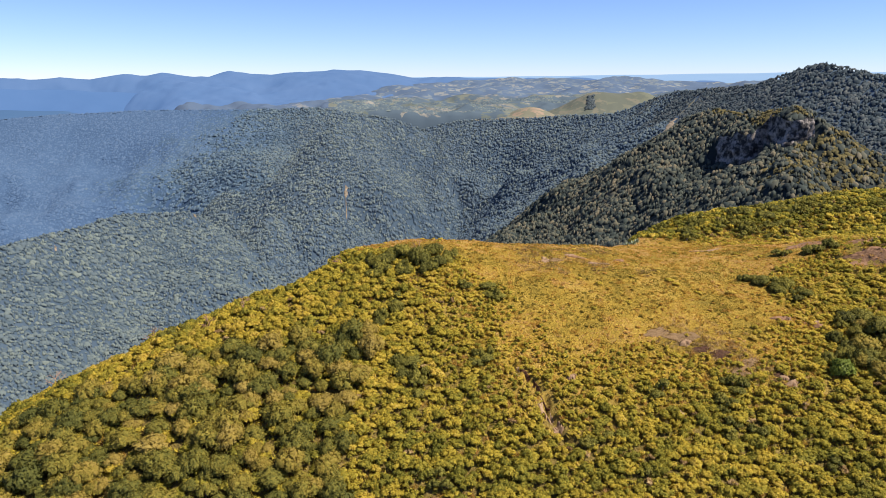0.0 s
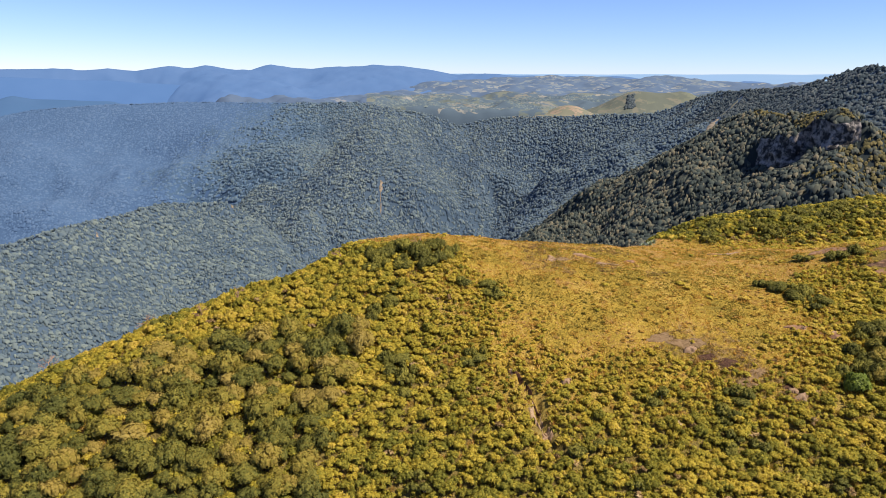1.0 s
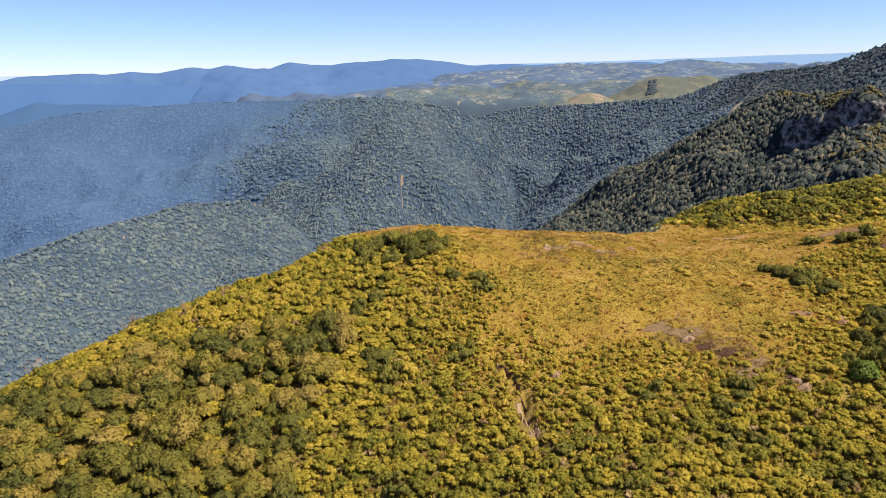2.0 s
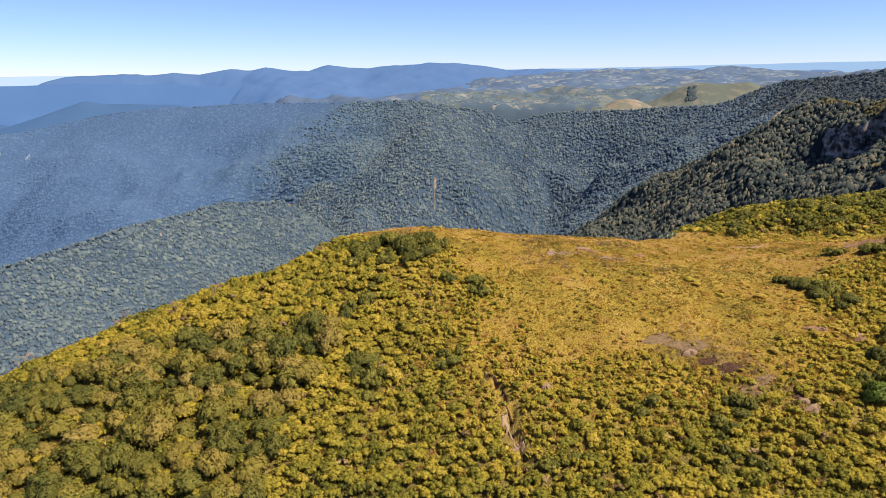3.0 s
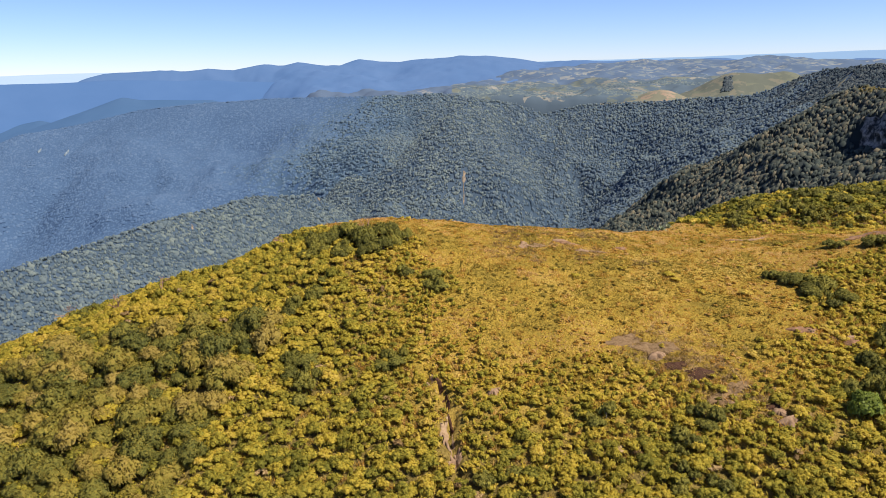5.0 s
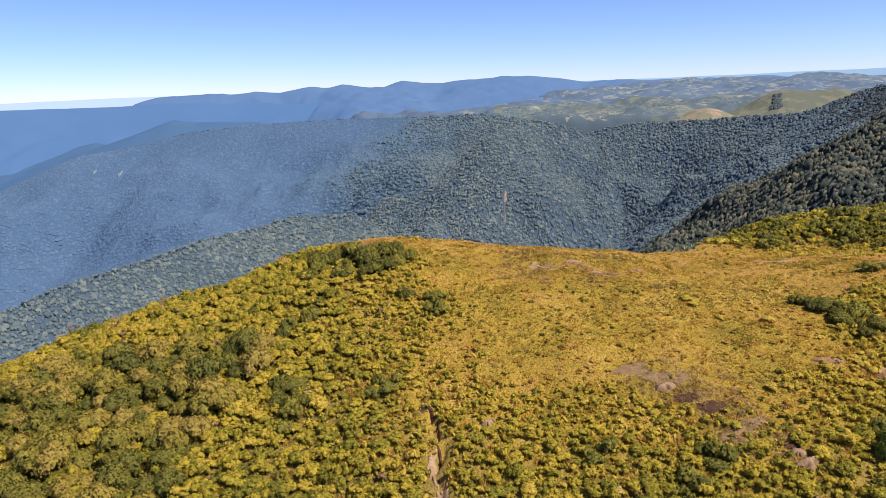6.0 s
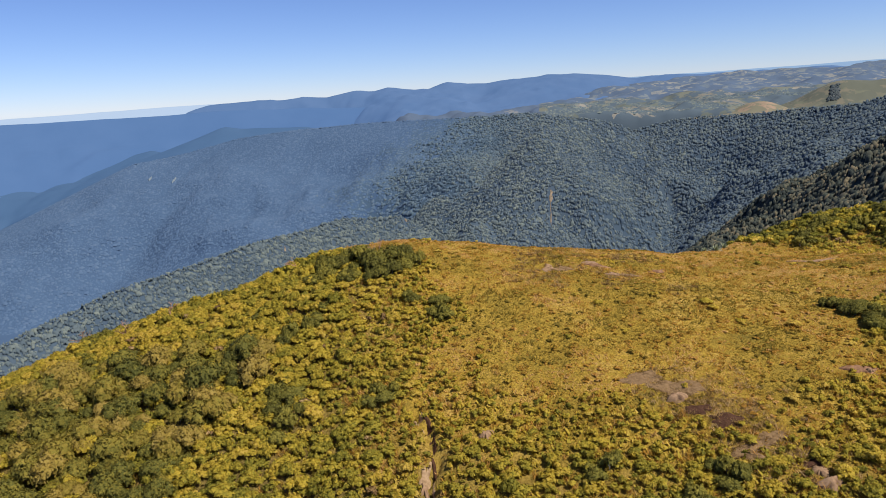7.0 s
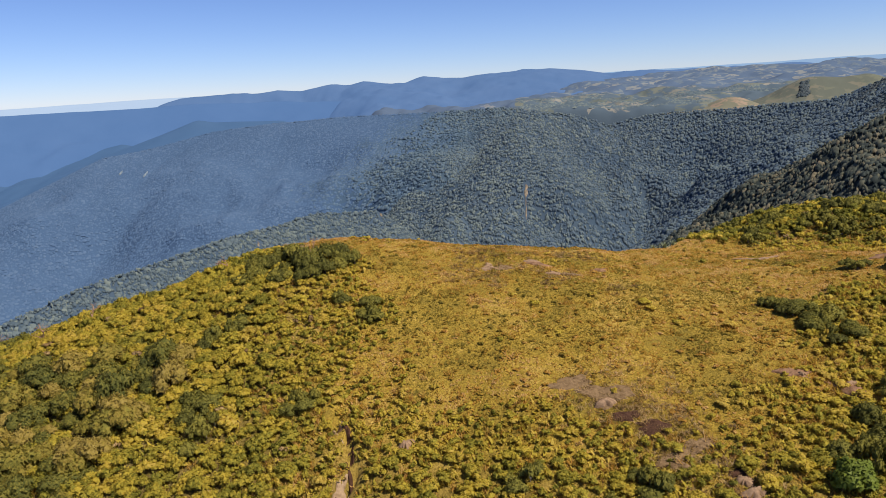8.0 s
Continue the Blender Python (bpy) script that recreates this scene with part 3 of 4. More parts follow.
def stems(count, height, radius, lean):
    """Thin crooked stems that fan out from one foot."""
    V, F, n = [], [], 0
    for k in range(count):
        a, l = 6.283 * (k + rng.random() * 0.6) / count, lean * (0.5 + rng.random())
        pts = [np.array((0, 0, -0.25)), np.array((l * 0.3 * math.cos(a), l * 0.3 * math.sin(a), height * 0.5)), np.array((l * math.cos(a + 0.4), l * math.sin(a + 0.4), height))]
        for i, (p, r) in enumerate(zip(pts, (radius, radius * 0.7, radius * 0.35))):
            ring = np.array([(r * math.cos(q), r * math.sin(q), 0) for q in np.arange(5) * 6.283 / 5]) + p
            V.append(ring)
            if i:
                for q in range(5):
                    a0, b0 = n + (i - 1) * 5 + q, n + (i - 1) * 5 + (q + 1) % 5
                    F += [(a0, b0, b0 + 5), (a0, b0 + 5, a0 + 5)]
        n += 15
    return np.concatenate(V), np.array(F)


def scatter(shapes, pos, yaw, scale, tone, fall=None):
    """One mesh of many turned and scaled copies. scale: (n, 3); fall: (n, 2), the slope that each one leans with."""
    V, F, T, N, n = [], [], [], [], 0
    which = rng.integers(0, len(shapes), len(pos))
    for k, (v, f, *soft) in enumerate(shapes):
        i = np.where(which == k)[0]
        if not len(i):
            continue
        c, s = np.cos(yaw[i])[:, None], np.sin(yaw[i])[:, None]
        x, y, z = v[:, 0][None] * scale[i, 0:1], v[:, 1][None] * scale[i, 1:2], v[:, 2][None] * scale[i, 2:3]
        wx, wy = c * x - s * y, s * x + c * y
        if fall is not None:
            z = z + wx * fall[i, 0:1] + wy * fall[i, 1:2]
        w = np.stack([wx + pos[i, 0:1], wy + pos[i, 1:2], z + pos[i, 2:3]], -1)
        V.append(w.reshape(-1, 3))
        F.append((f[None] + (np.arange(len(i)) * len(v))[:, None, None] + n).reshape(-1, 3))
        T.append(np.repeat(tone[i], len(v)))
        n += len(i) * len(v)
        if soft:
            x, y, z = soft[0][:, 0][None] / scale[i, 0:1], soft[0][:, 1][None] / scale[i, 1:2], soft[0][:, 2][None] / scale[i, 2:3]
            N.append(unit(np.stack([c * x - s * y, s * x + c * y, z + 0 * x], -1).reshape(-1, 3)))
    return np.concatenate(V), np.concatenate(F), np.concatenate(T), np.concatenate(N) if N else None


def jittered(x0, x1, y0, y1, step):
    gx, gy = np.meshgrid(np.arange(x0, x1, step), np.arange(y0, y1, step), indexing="ij")
    gx, gy = gx.ravel(), gy.ravel()
    return gx + (rng.random(len(gx)) - 0.5) * step * 0.95, gy + (rng.random(len(gy)) - 0.5) * step * 0.95


# ---- woods of the far slopes ----
SCARS = ((-264.5, 1936, -262, 1904, 5.5), (-262, 1906, -254, 1858, 2.0), (-614, 1691, -607, 1676, 3.0), (-763, 1324, -754, 1309, 2.5), (540, 1578, 484, 1474, 9), (606, 1640, 552, 1598, 8))  # ends and half width of bare strips


def scarred(x, y):
    out = np.zeros(x.shape, bool)
    for x0, y0, x1, y1, w in SCARS:
        dx, dy = x1 - x0, y1 - y0
        s = np.clip(((x - x0) * dx + (y - y0) * dy) / (dx * dx + dy * dy), 0, 1)
        out |= np.hypot(x - x0 - s * dx, y - y0 - s * dy) < w + 3
    return out


def in_sight(height, x, y, z):
    """False for trees that stand in a hollow behind higher ground of the same slope, seen from the hill."""
    az, d = np.linspace(-68, 46, 343), np.linspace(480, 3500, 303)
    A, D = np.meshgrid(np.radians(az), d, indexing="ij")
    rise = np.maximum.accumulate(height(D * np.sin(A), D * np.cos(A)) / D, 1)
    i = np.clip(np.round((np.degrees(np.arctan2(x, y)) + 68) * 3).astype(int), 0, 342)
    k = np.clip(((np.hypot(x, y) - 480) / 10).astype(int) - 2, 0, 302)
    return (z + 16) / np.hypot(x, y) > rise[i, k]


def woods(name, height, crest, az0, az1, d0, d1, step, size, tall_by, shapes, mat, label, low_el=-16.0, behind=120.0, where=None, lean=0.8):
    xs, ys = jittered(-d1, d1, 0.3 * d0, d1, step)
    az, d = np.degrees(np.arctan2(xs, ys)), np.hypot(xs, ys)
    far = np.interp(az, *[np.array(v) for v in zip(*sorted((math.degrees(math.atan2(p[0], p[1])), math.hypot(p[0], p[1])) for p in crest))])
    ok = (az > az0) & (az < az1) & (d > d0) & (d < np.minimum(far + behind, d1)) & (rng.random(len(xs)) > 0.08)
    if where is not None:
        ok &= where(xs, ys)
    xs, ys = xs[ok], ys[ok]
    z = height(xs, ys)
    ok = (z > FLOOR) & (np.degrees(np.arctan2(z, np.hypot(xs, ys))) > low_el) & in_sight(height, xs, ys, z)
    xs, ys, z = xs[ok], ys[ok], z[ok]
    n = len(xs)
    r = size * (0.5 + 1.0 * rng.random(n) ** 1.8)
    sc = np.stack([r, r * (0.8 + 0.4 * rng.random(n)), tall_by * size * (0.7 + 0.8 * rng.random(n))], 1)
    V, F, T, N = scatter(shapes, np.stack([xs, ys, z + sc[:, 2] * 0.1], 1), rng.random(n) * 6.283, sc, rng.random(n) * 0.6 + 0.2, np.clip(lean * np.stack([height(xs + 7, ys) - height(xs - 7, ys), height(xs, ys + 7) - height(xs, ys - 7)], 1) / 14, -0.8, 0.8))
    return tagged(mesh_object(name, V, F, mat, None, T, False, N), label, "forest", "", "stuff")


def off_cliff(x, y):
    front, along = cliff_side(x, y)
    return ~((front > -2) & (front < 9) & (along > -3) & (along < CLIFF_LONG + 3))


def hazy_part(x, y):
    """The lower, left part of the valley wall, whose woods get a hazier painted colour, with a ragged border."""
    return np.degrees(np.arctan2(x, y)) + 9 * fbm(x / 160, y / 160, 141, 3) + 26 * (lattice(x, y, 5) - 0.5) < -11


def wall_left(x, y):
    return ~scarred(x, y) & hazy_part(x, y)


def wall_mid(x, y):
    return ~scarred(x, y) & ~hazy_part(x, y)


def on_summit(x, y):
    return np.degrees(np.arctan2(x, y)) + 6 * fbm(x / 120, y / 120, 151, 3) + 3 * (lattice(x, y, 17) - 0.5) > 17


def summit_part(x, y):
    return ~scarred(x, y) & on_summit(x, y)


def wall_face(x, y):
    return wall_mid(x, y) & ~on_summit(x, y)


def farm_wood(x, y):
    steep = np.hypot(farm_z(x + 8, y) - farm_z(x - 8, y), farm_z(x, y + 8) - farm_z(x, y - 8)) / 16
    return (fbm(x / 170, y / 170, 131, 4) > -0.08) & (steep < 0.45)


def copse(x, y):
    d, a = np.hypot(x, y), np.degrees(np.arctan2(x, y))
    return (abs(a - 12.3) < 0.30 + 0.06 * np.sin(d / 20)) & (d > 2790) & (d < 2885)


def haze_step(x, y):
    """How much haze is put into the long slope's forest colour, from the near greener tint (0) to the far blue one (3),
    with ragged borders.
    """
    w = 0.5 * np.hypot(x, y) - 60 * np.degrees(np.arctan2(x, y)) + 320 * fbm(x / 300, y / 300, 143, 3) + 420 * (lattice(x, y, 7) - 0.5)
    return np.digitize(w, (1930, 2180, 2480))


def sunlit_top(x, y):
    """The thinly wooded top and shoulder of the near spur, whose olive has sunlight painted in."""
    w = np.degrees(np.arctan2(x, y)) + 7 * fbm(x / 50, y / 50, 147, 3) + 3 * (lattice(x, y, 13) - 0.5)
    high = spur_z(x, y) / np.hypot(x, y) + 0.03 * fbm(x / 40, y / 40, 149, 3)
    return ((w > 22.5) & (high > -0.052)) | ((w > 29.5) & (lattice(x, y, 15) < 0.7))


def spur_dark(x, y):
    return off_cliff(x, y) & ~sunlit_top(x, y)


def spur_sunlit(x, y):
    return off_cliff(x, y) & sunlit_top(x, y)


DOME_FINE, DOME_LOW, BUDS = [lumpy_crown(3) for _ in range(16)], [lumpy_crown(2, 0.1) for _ in range(16)], [bud(6) for _ in range(12)]
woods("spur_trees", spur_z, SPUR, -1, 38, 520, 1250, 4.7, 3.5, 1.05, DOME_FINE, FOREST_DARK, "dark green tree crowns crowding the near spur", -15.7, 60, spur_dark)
woods("spur_top_trees", spur_z, SPUR, 18, 38, 520, 1250, 3.7, 2.7, 0.8, DOME_FINE, FOREST_TOP, "olive-green low trees, coloured as sunlit, on the top of the spur", -15.7, 60, spur_sunlit)
woods("summit_trees", wall_z, WALL, 11, 37, 1050, 2150, 5.2, 3.4, 1.0, DOME_LOW, FOREST_SUMMIT_HAZE, "haze-tinted dark green tree crowns on the summit hill", -8.0, 120.0, summit_part)
woods("valley_trees", wall_z, WALL, -26, 24, 1300, 2620, 6.2, 4.1, 1.0, DOME_LOW, FOREST_MID_HAZE, "haze-tinted blue-green tree crowns crowding the valley wall", -15.5, 420.0, wall_face, 0.55)
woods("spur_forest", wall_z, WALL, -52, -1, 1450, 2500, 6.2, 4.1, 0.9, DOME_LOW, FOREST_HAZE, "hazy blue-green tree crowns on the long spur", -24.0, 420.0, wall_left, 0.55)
woods("lower_spur_forest", wall_z, WALL, -54, -1, 900, 1450, 5.4, 3.6, 0.9, DOME_LOW, FOREST_HAZE, "haze-tinted blue-green tree crowns on the foot of the long spur", -24.0, 420.0, wall_left, 0.5)
# Four tints of one forest: more blue haze in the colour farther left and back.
for _k, (_name, _mat, _label) in enumerate((("near_slope_woods", FOREST_MID_HAZE, "haze-tinted blue-green tree crowns on the mountainside by the wall"), ("slope_woods", FOREST_SLOPE_HAZE, "hazy blue-green tree crowns on the mountainside"), ("far_forest", FOREST_BLUE_HAZE, "hazy blue tree crowns on the far mountainside"), ("farthest_forest", FOREST_FAR_HAZE, "haze-tinted deep blue tree crowns on the farthest mountainside"))):
    woods(_name, slope_z, SLOPE, -54, -3, 1500, 3400, 7.6 if _k > 1 else 6.8, 6.0 if _k > 1 else 4.9, 0.7 if _k > 1 else 0.9, BUDS if _k > 1 else DOME_LOW, _mat, _label, -19.0, 60.0, lambda x, y, k=_k: haze_step(x, y) == k, 0.5)
# The slope under the trees takes the same haze tints.
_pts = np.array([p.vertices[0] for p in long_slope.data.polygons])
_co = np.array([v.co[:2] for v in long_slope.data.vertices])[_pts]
for _mat in (FOREST_SLOPE_HAZE, FOREST_BLUE_HAZE, FOREST_FAR_HAZE):
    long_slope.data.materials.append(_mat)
long_slope.data.polygons.foreach_set("material_index", haze_step(_co[:, 0], _co[:, 1]).astype(np.int32))
woods("farm_woods", farm_z, [polar(-20, 0, 3500), polar(40, 0, 3500)], -8.5, 26, 2500, 3500, 11, 7, 0.6, BUDS, FOREST_HAZE, "haze-tinted blue-green woods among the far pastures", -4.0, 0, farm_wood)
woods("copse", knoll_z, [polar(0, 0, 3200), polar(40, 0, 3200)], 9, 19, 2780, 3200, 5.0, 5.5, 0.8, DOME_LOW, FOREST_SUMMIT_HAZE, "dark copse on the pasture knoll", -4.0, 0, copse)


# ---- bare scars and cliffs of the far slopes ----
def ribbon(name, height, x0, y0, x1, y1, half, mat, label, lift=1.0, n=26):
    """A torn strip of bare earth that lies on a slope."""
    t = np.linspace(0, 1, n)
    dx, dy = x1 - x0, y1 - y0
    ll = math.hypot(dx, dy)
    wob = half * 0.8 * (vnoise(t * 9, t * 0 + x0, 3) - 0.5)
    rows = []
    for k in np.linspace(-1, 1, 7):
        w = half * k * (0.55 + 0.9 * vnoise(t * 7, t * 0 + 5 * (k > 0), 5)) * np.clip(np.minimum(t, 1 - t) * 6, 0.25, 1) + wob
        x, y = x0 + t * dx - w * dy / ll, y0 + t * dy + w * dx / ll
        rows.append(np.stack([x, y, height(x, y) + np.where(abs(k) == 1, -2.0, lift)], 1))
    ob = mesh_object(name, np.stack(rows, 0).reshape(-1, 3), grid_tris(7, n), mat, None, None, True)
    return tagged(ob, label, "landslide", "", "structure")


for (x0, y0, x1, y1, w), label in zip(SCARS, ("orange landslide scar on the forested wall", "pale gully below the landslide scar", "small pale rock streak in the forest", "small pale rock streak in the forest", "pale bare rock face below the summit ridge", "dry grass strip above the bare rock face")):
    ribbon("landslide_scar", wall_z, x0, y0, x1, y1, w, PASTURE_HAZE if "grass" in label else SCAR, label)
for x0, y0, x1, y1 in ((-1815, 2300, -1808, 2262), (-1925, 2290, -1921, 2266)):
    ribbon("rock_streak", slope_z, x0, y0, x1, y1, 1.8, WET_ROCK, "white streak of wet rock on the mountainside", 8.0)


def cliff_face():
    """The grey rock wall across the brow of the near spur, with ledges and clefts."""
    nu, nv = 90, 22
    run = np.linspace(0, CLIFF_LONG, nu)
    ends = np.cumsum([0] + [math.dist(a, b) for a, b in zip(CLIFF_LINE, CLIFF_LINE[1:])])
    bx, by = np.interp(run, ends, [p[0] for p in CLIFF_LINE]), np.interp(run, ends, [p[1] for p in CLIFF_LINE])
    tx, ty = np.gradient(bx), np.gradient(by)
    ll = np.hypot(tx, ty)
    nx, ny = ty / ll, -tx / ll
    top = spur_z(bx - 4 * nx, by - 4 * ny) + 1 + 6 * fbm(run / 14, run * 0, 3, 3)
    low = spur_z(bx + 6 * nx, by + 6 * ny) - 3
    V = []
    for k in np.linspace(0, 1, nv):
        z = low + (top - low) * k
        out = 4.5 * (1 - k) + 1.5 + 4.5 * fbm(run / 11, z / 9, 15, 4) + 2.0 * fbm(run / 3.2, z / 7, 17, 2)
        V.append(np.stack([bx + nx * out, by + ny * out, z], 1))
    return mesh_object("cliff", np.stack(V, 0).reshape(-1, 3), grid_tris(nv, nu), CLIFF)


tagged(cliff_face(), "weathered grey rock cliff on the forested spur", "cliff", "", "structure")


# ---- plants of the hill ----
def tall(x, y):
    """1 where the plants are small trees, on the shady flanks."""
    w = fbm(x / 9, y / 9, 73, 3)
    return np.maximum(smoothstep(-9, -18, x + 9 * w) * smoothstep(91, 80, y - 0.2 * x), smoothstep(48, 54, x + 6 * w) * smoothstep(86, 78, y))


DARK_SPOTS = ((-5, 95, 1.2), (-8, 95, 1.1), (-1.5, 95.5, 1.1), (-9.5, 97, 1.0), (-6, 100.5, 1.4), (-3, 98.5, 1.5), (-7.5, 98, 1.3), (-1, 100, 1.2), (1.5, 99, 1.0), (8.6, 90, 1.1), (6.6, 91.5, 0.9), (4, 92, 0.8), (-2.5, 75, 1.4), (-4.6, 77, 1.0), (5.8, 78.4, 1.0), (-6, 86, 1.0), (-8, 84.5, 1.1), (47.5, 96, 0.9), (49, 94.5, 1.2), (50, 93, 1.2), (46, 98, 0.9), (48, 97.5, 0.8), (51.5, 91.5, 0.9), (49.5, 76, 1.5), (51.5, 79, 1.6), (53, 83, 1.4), (26, 73, 0.8), (35, 74, 0.9), (33, 71.5, 0.8), (59, 105, 1.1), (56, 107, 1.0), (62, 104, 1.1), (50, 134, 1.2), (53, 136.5, 1.4), (57, 134, 1.2), (62, 138, 1.6), (65, 135, 1.5), (69, 140, 1.6), (73, 137, 1.4), (78, 142, 1.5), (60, 131, 1.1))


def darkness(x, y):
    return np.clip(sum(np.exp(-((x - a) ** 2 + (y - b) ** 2) / (r * r)) for a, b, r in DARK_SPOTS), 0, 1)


BARE_SPOTS = ((31.5, 81.6, 2.4), (28.6, 83, 1.8), (34.8, 78.9, 1.5), (32.9, 79.9, 1.3), (40.8, 74.8, 1.3), (36.4, 75.6, 1.5), (46.2, 86, 1.3), (49.4, 84, 1.5), (61, 108.5, 2.6), (63, 98.6, 2.6), (66.5, 96.2, 2.8), (66, 103, 2.2), (60, 111, 2.0), (48.3, 119.3, 1.6), (17, 104.5, 1.2), (21.7, 107.5, 1.3), (16, 75.4, 0.8), (13.3, 68.8, 0.9), (11.8, 70.8, 0.8), (25, 104, 1.0), (38, 78, 1.0))


def bare(x, y):
    """1 on trodden, rocky and muddy spots without plants."""
    return np.clip(sum(np.exp(-((x - a) ** 2 + (y - b) ** 2) / (r * r)) for a, b, r in BARE_SPOTS) + trail(x, y, 0.7), 0, 1)


CROWN_TREE = [leaf_crown(16, 820, 0.064, 0.85, 0.74) for _ in range(8)]
CROWN_BUSH = [leaf_crown(7, 200, 0.108, 0.8, 0.68) for _ in range(8)]
CROWN_LOW = [leaf_crown(4, 90, 0.14, 0.75, 0.68) for _ in range(8)]
CROWN_MINI = [leaf_crown(2, 24, 0.27, 0.7, 0.5) for _ in range(10)]
CROWN_THIN = [leaf_crown(3, 60, 0.18, 0.75, 0.66) for _ in range(8)]
STEM_TREE, STEM_BUSH = [stems(2, 0.55, 0.045, 0.35) for _ in range(3)], [stems(4, 0.4, 0.03, 0.4) for _ in range(3)]

plants = []  # x, y, radius, height, tone, kind (0 bush, 1 tree, 2 dark bush, 3 withered bush, 4 tussock)
for step, kind in ((1.85, 1), (0.96, 0)):
    xs, ys = jittered(-62, 96, 55, 160, step)
    over = ys - np.interp(xs, EDGE_X, EDGE_Y)
    g, tl, dk, br, lo = grassy(xs, ys), tall(xs, ys), darkness(xs, ys), bare(xs, ys), np.maximum(low_growth(xs, ys), trail(xs, ys - 1, 2.2))
    u = rng.random(len(xs))
    want = (tl > 0.45) if kind == 1 else ((tl < 0.75) | (u < 0.45))
    ok = want & (over < 2.5) & (np.abs(xs) < 0.70 * ys + 4) & (ys > 59) & (u > g * 0.972) & (u > br * 0.97) & (trail(xs, ys, 1.0) < 0.5) & ((kind == 1) | (u > 0.40 * lo))
    for x, y, t, d, l in zip(xs[ok], ys[ok], tl[ok], dk[ok], lo[ok]):
        w = float(fbm(x / 4.5, y / 4.5, 91, 3))
        v, q = rng.random(), rng.random()
        if kind == 1:
            plants.append((x, y, 0.85 + 0.95 * v * v + 0.2 * q, (0.85 + 0.95 * v * v) * (0.95 + 0.6 * rng.random()), 0.36 + 0.5 * w + 0.95 * (rng.random() - 0.5), 1))
        elif d > 0.4 or w + 0.25 * rng.random() < (-0.10 if y > 122 and x > 44 else -0.38 - 0.5 * l):
            plants.append((x, y, 0.5 + 0.4 * v, 0.6 + 0.5 * rng.random() + 0.7 * d, 0.35 + 0.5 * rng.random(), 2))
        elif q < 0.025 and l < 0.5:
            plants.append((x, y, 0.45 + 0.35 * v, 0.45 + 0.3 * rng.random(), rng.random(), 3))
        elif q < 0.11 + 0.35 * l:
            plants.append((x, y, 0.5 + 0.3 * v, 0.32 + 0.3 * rng.random(), 0.25 + 0.7 * rng.random(), 4))
        else:
            big = 1.35 if q > 0.9 else 1.0
            plants.append((x, y, big * (0.56 + 0.45 * v) * (1 - 0.40 * l), big * (0.56 + 0.45 * rng.random()) * (1 - 0.6 * l), 0.42 + 0.35 * w + 0.25 * l - (0.2 if y > 122 else 0.0) + (0.15 if x < 0 and y > 82 else 0.0) + (1.1 if y > 122 else 0.7) * (rng.random() - 0.5), 0))
for a, b, r in DARK_SPOTS:
    for k in range(3):
        plants.append((a + r * 0.8 * rng.normal(), b + r * 0.8 * rng.normal(), r * (0.6 + 0.5 * rng.random()), (1.35 if b > 95 and a < 5 else 0.85) * r * (0.8 + 0.4 * rng.random()), 0.25 + 0.6 * rng.random(), 2))
plants = np.array(plants)
near_strip = (plants[:, 1] < 71.5) & (plants[:, 1] > 60) & (plants[:, 0] > -32) & (plants[:, 0] < 42) & (plants[:, 5] < 3)
landmark = np.arange(len(plants)) >= len(plants) - 3 * len(DARK_SPOTS)
chosen = np.concatenate([np.where(near_strip & ~landmark)[0][:210], np.where(landmark)[0]])
rest = np.setdiff1d(np.arange(len(plants)), chosen)
base_z = hill_z(plants[:, 0], plants[:, 1])

far_off = plants[:, 1] > 98
for kind, thin, name, mat, label in ((0, False, "scrub", SHRUB, "yellow-green shrubs covering the hillside"), (0, None, "low_scrub", SHRUB, "low yellow-green shrubs thinning out towards the grass"), (0, True, "hillock_scrub", SHRUB, "olive-green shrubs covering the rear of the hill"), (1, False, "low_woodland", WOODS, "olive-green dwarf trees crowded on the slope"), (2, False, "dark_thicket", DARK, "dark green bushes in clumps on the hill"), (2, True, "hillock_thicket", DARK, "dark green bushes in clumps on the hillock"), (3, False, "withered_shrubs", DEAD_SCRUB, "withered brown shrubs scattered in the scrub")):
    i = rest[(plants[rest, 5] == kind) & ((kind in (1, 3)) | (far_off[rest] == bool(thin)))]
    if kind == 0 and not thin:
        i = i[(plants[i, 2] < 0.62) == (thin is None)]
    sc = np.stack([plants[i, 2] * 1.1, plants[i, 2] * 1.1, plants[i, 3] * 1.15], 1)
    pos = np.stack([plants[i, 0], plants[i, 1], base_z[i] - (0.0 if kind == 0 else -0.1)], 1)
    V, F, T, N = scatter(CROWN_THIN if thin or kind == 3 else CROWN_LOW if thin is None else CROWN_TREE if kind == 1 else CROWN_BUSH, pos, rng.random(len(i)) * 6.283, sc, plants[i, 4])
    tagged(mesh_object(name, V, F, mat, None, T, False, N), label, "shrubs", "", "stuff")
i = rest[(plants[rest, 5] > 0) & (plants[rest, 5] < 3)]
V, F, T, N = scatter(STEM_TREE, np.stack([plants[i, 0], plants[i, 1], base_z[i]], 1), rng.random(len(i)) * 6.283, np.stack([plants[i, 2], plants[i, 2], plants[i, 3]], 1), rng.random(len(i)))
tagged(mesh_object("woodland_stems", V, F, BARK, None, T, False, N), "thin grey stems under the dwarf trees", "stems", "", "stuff")

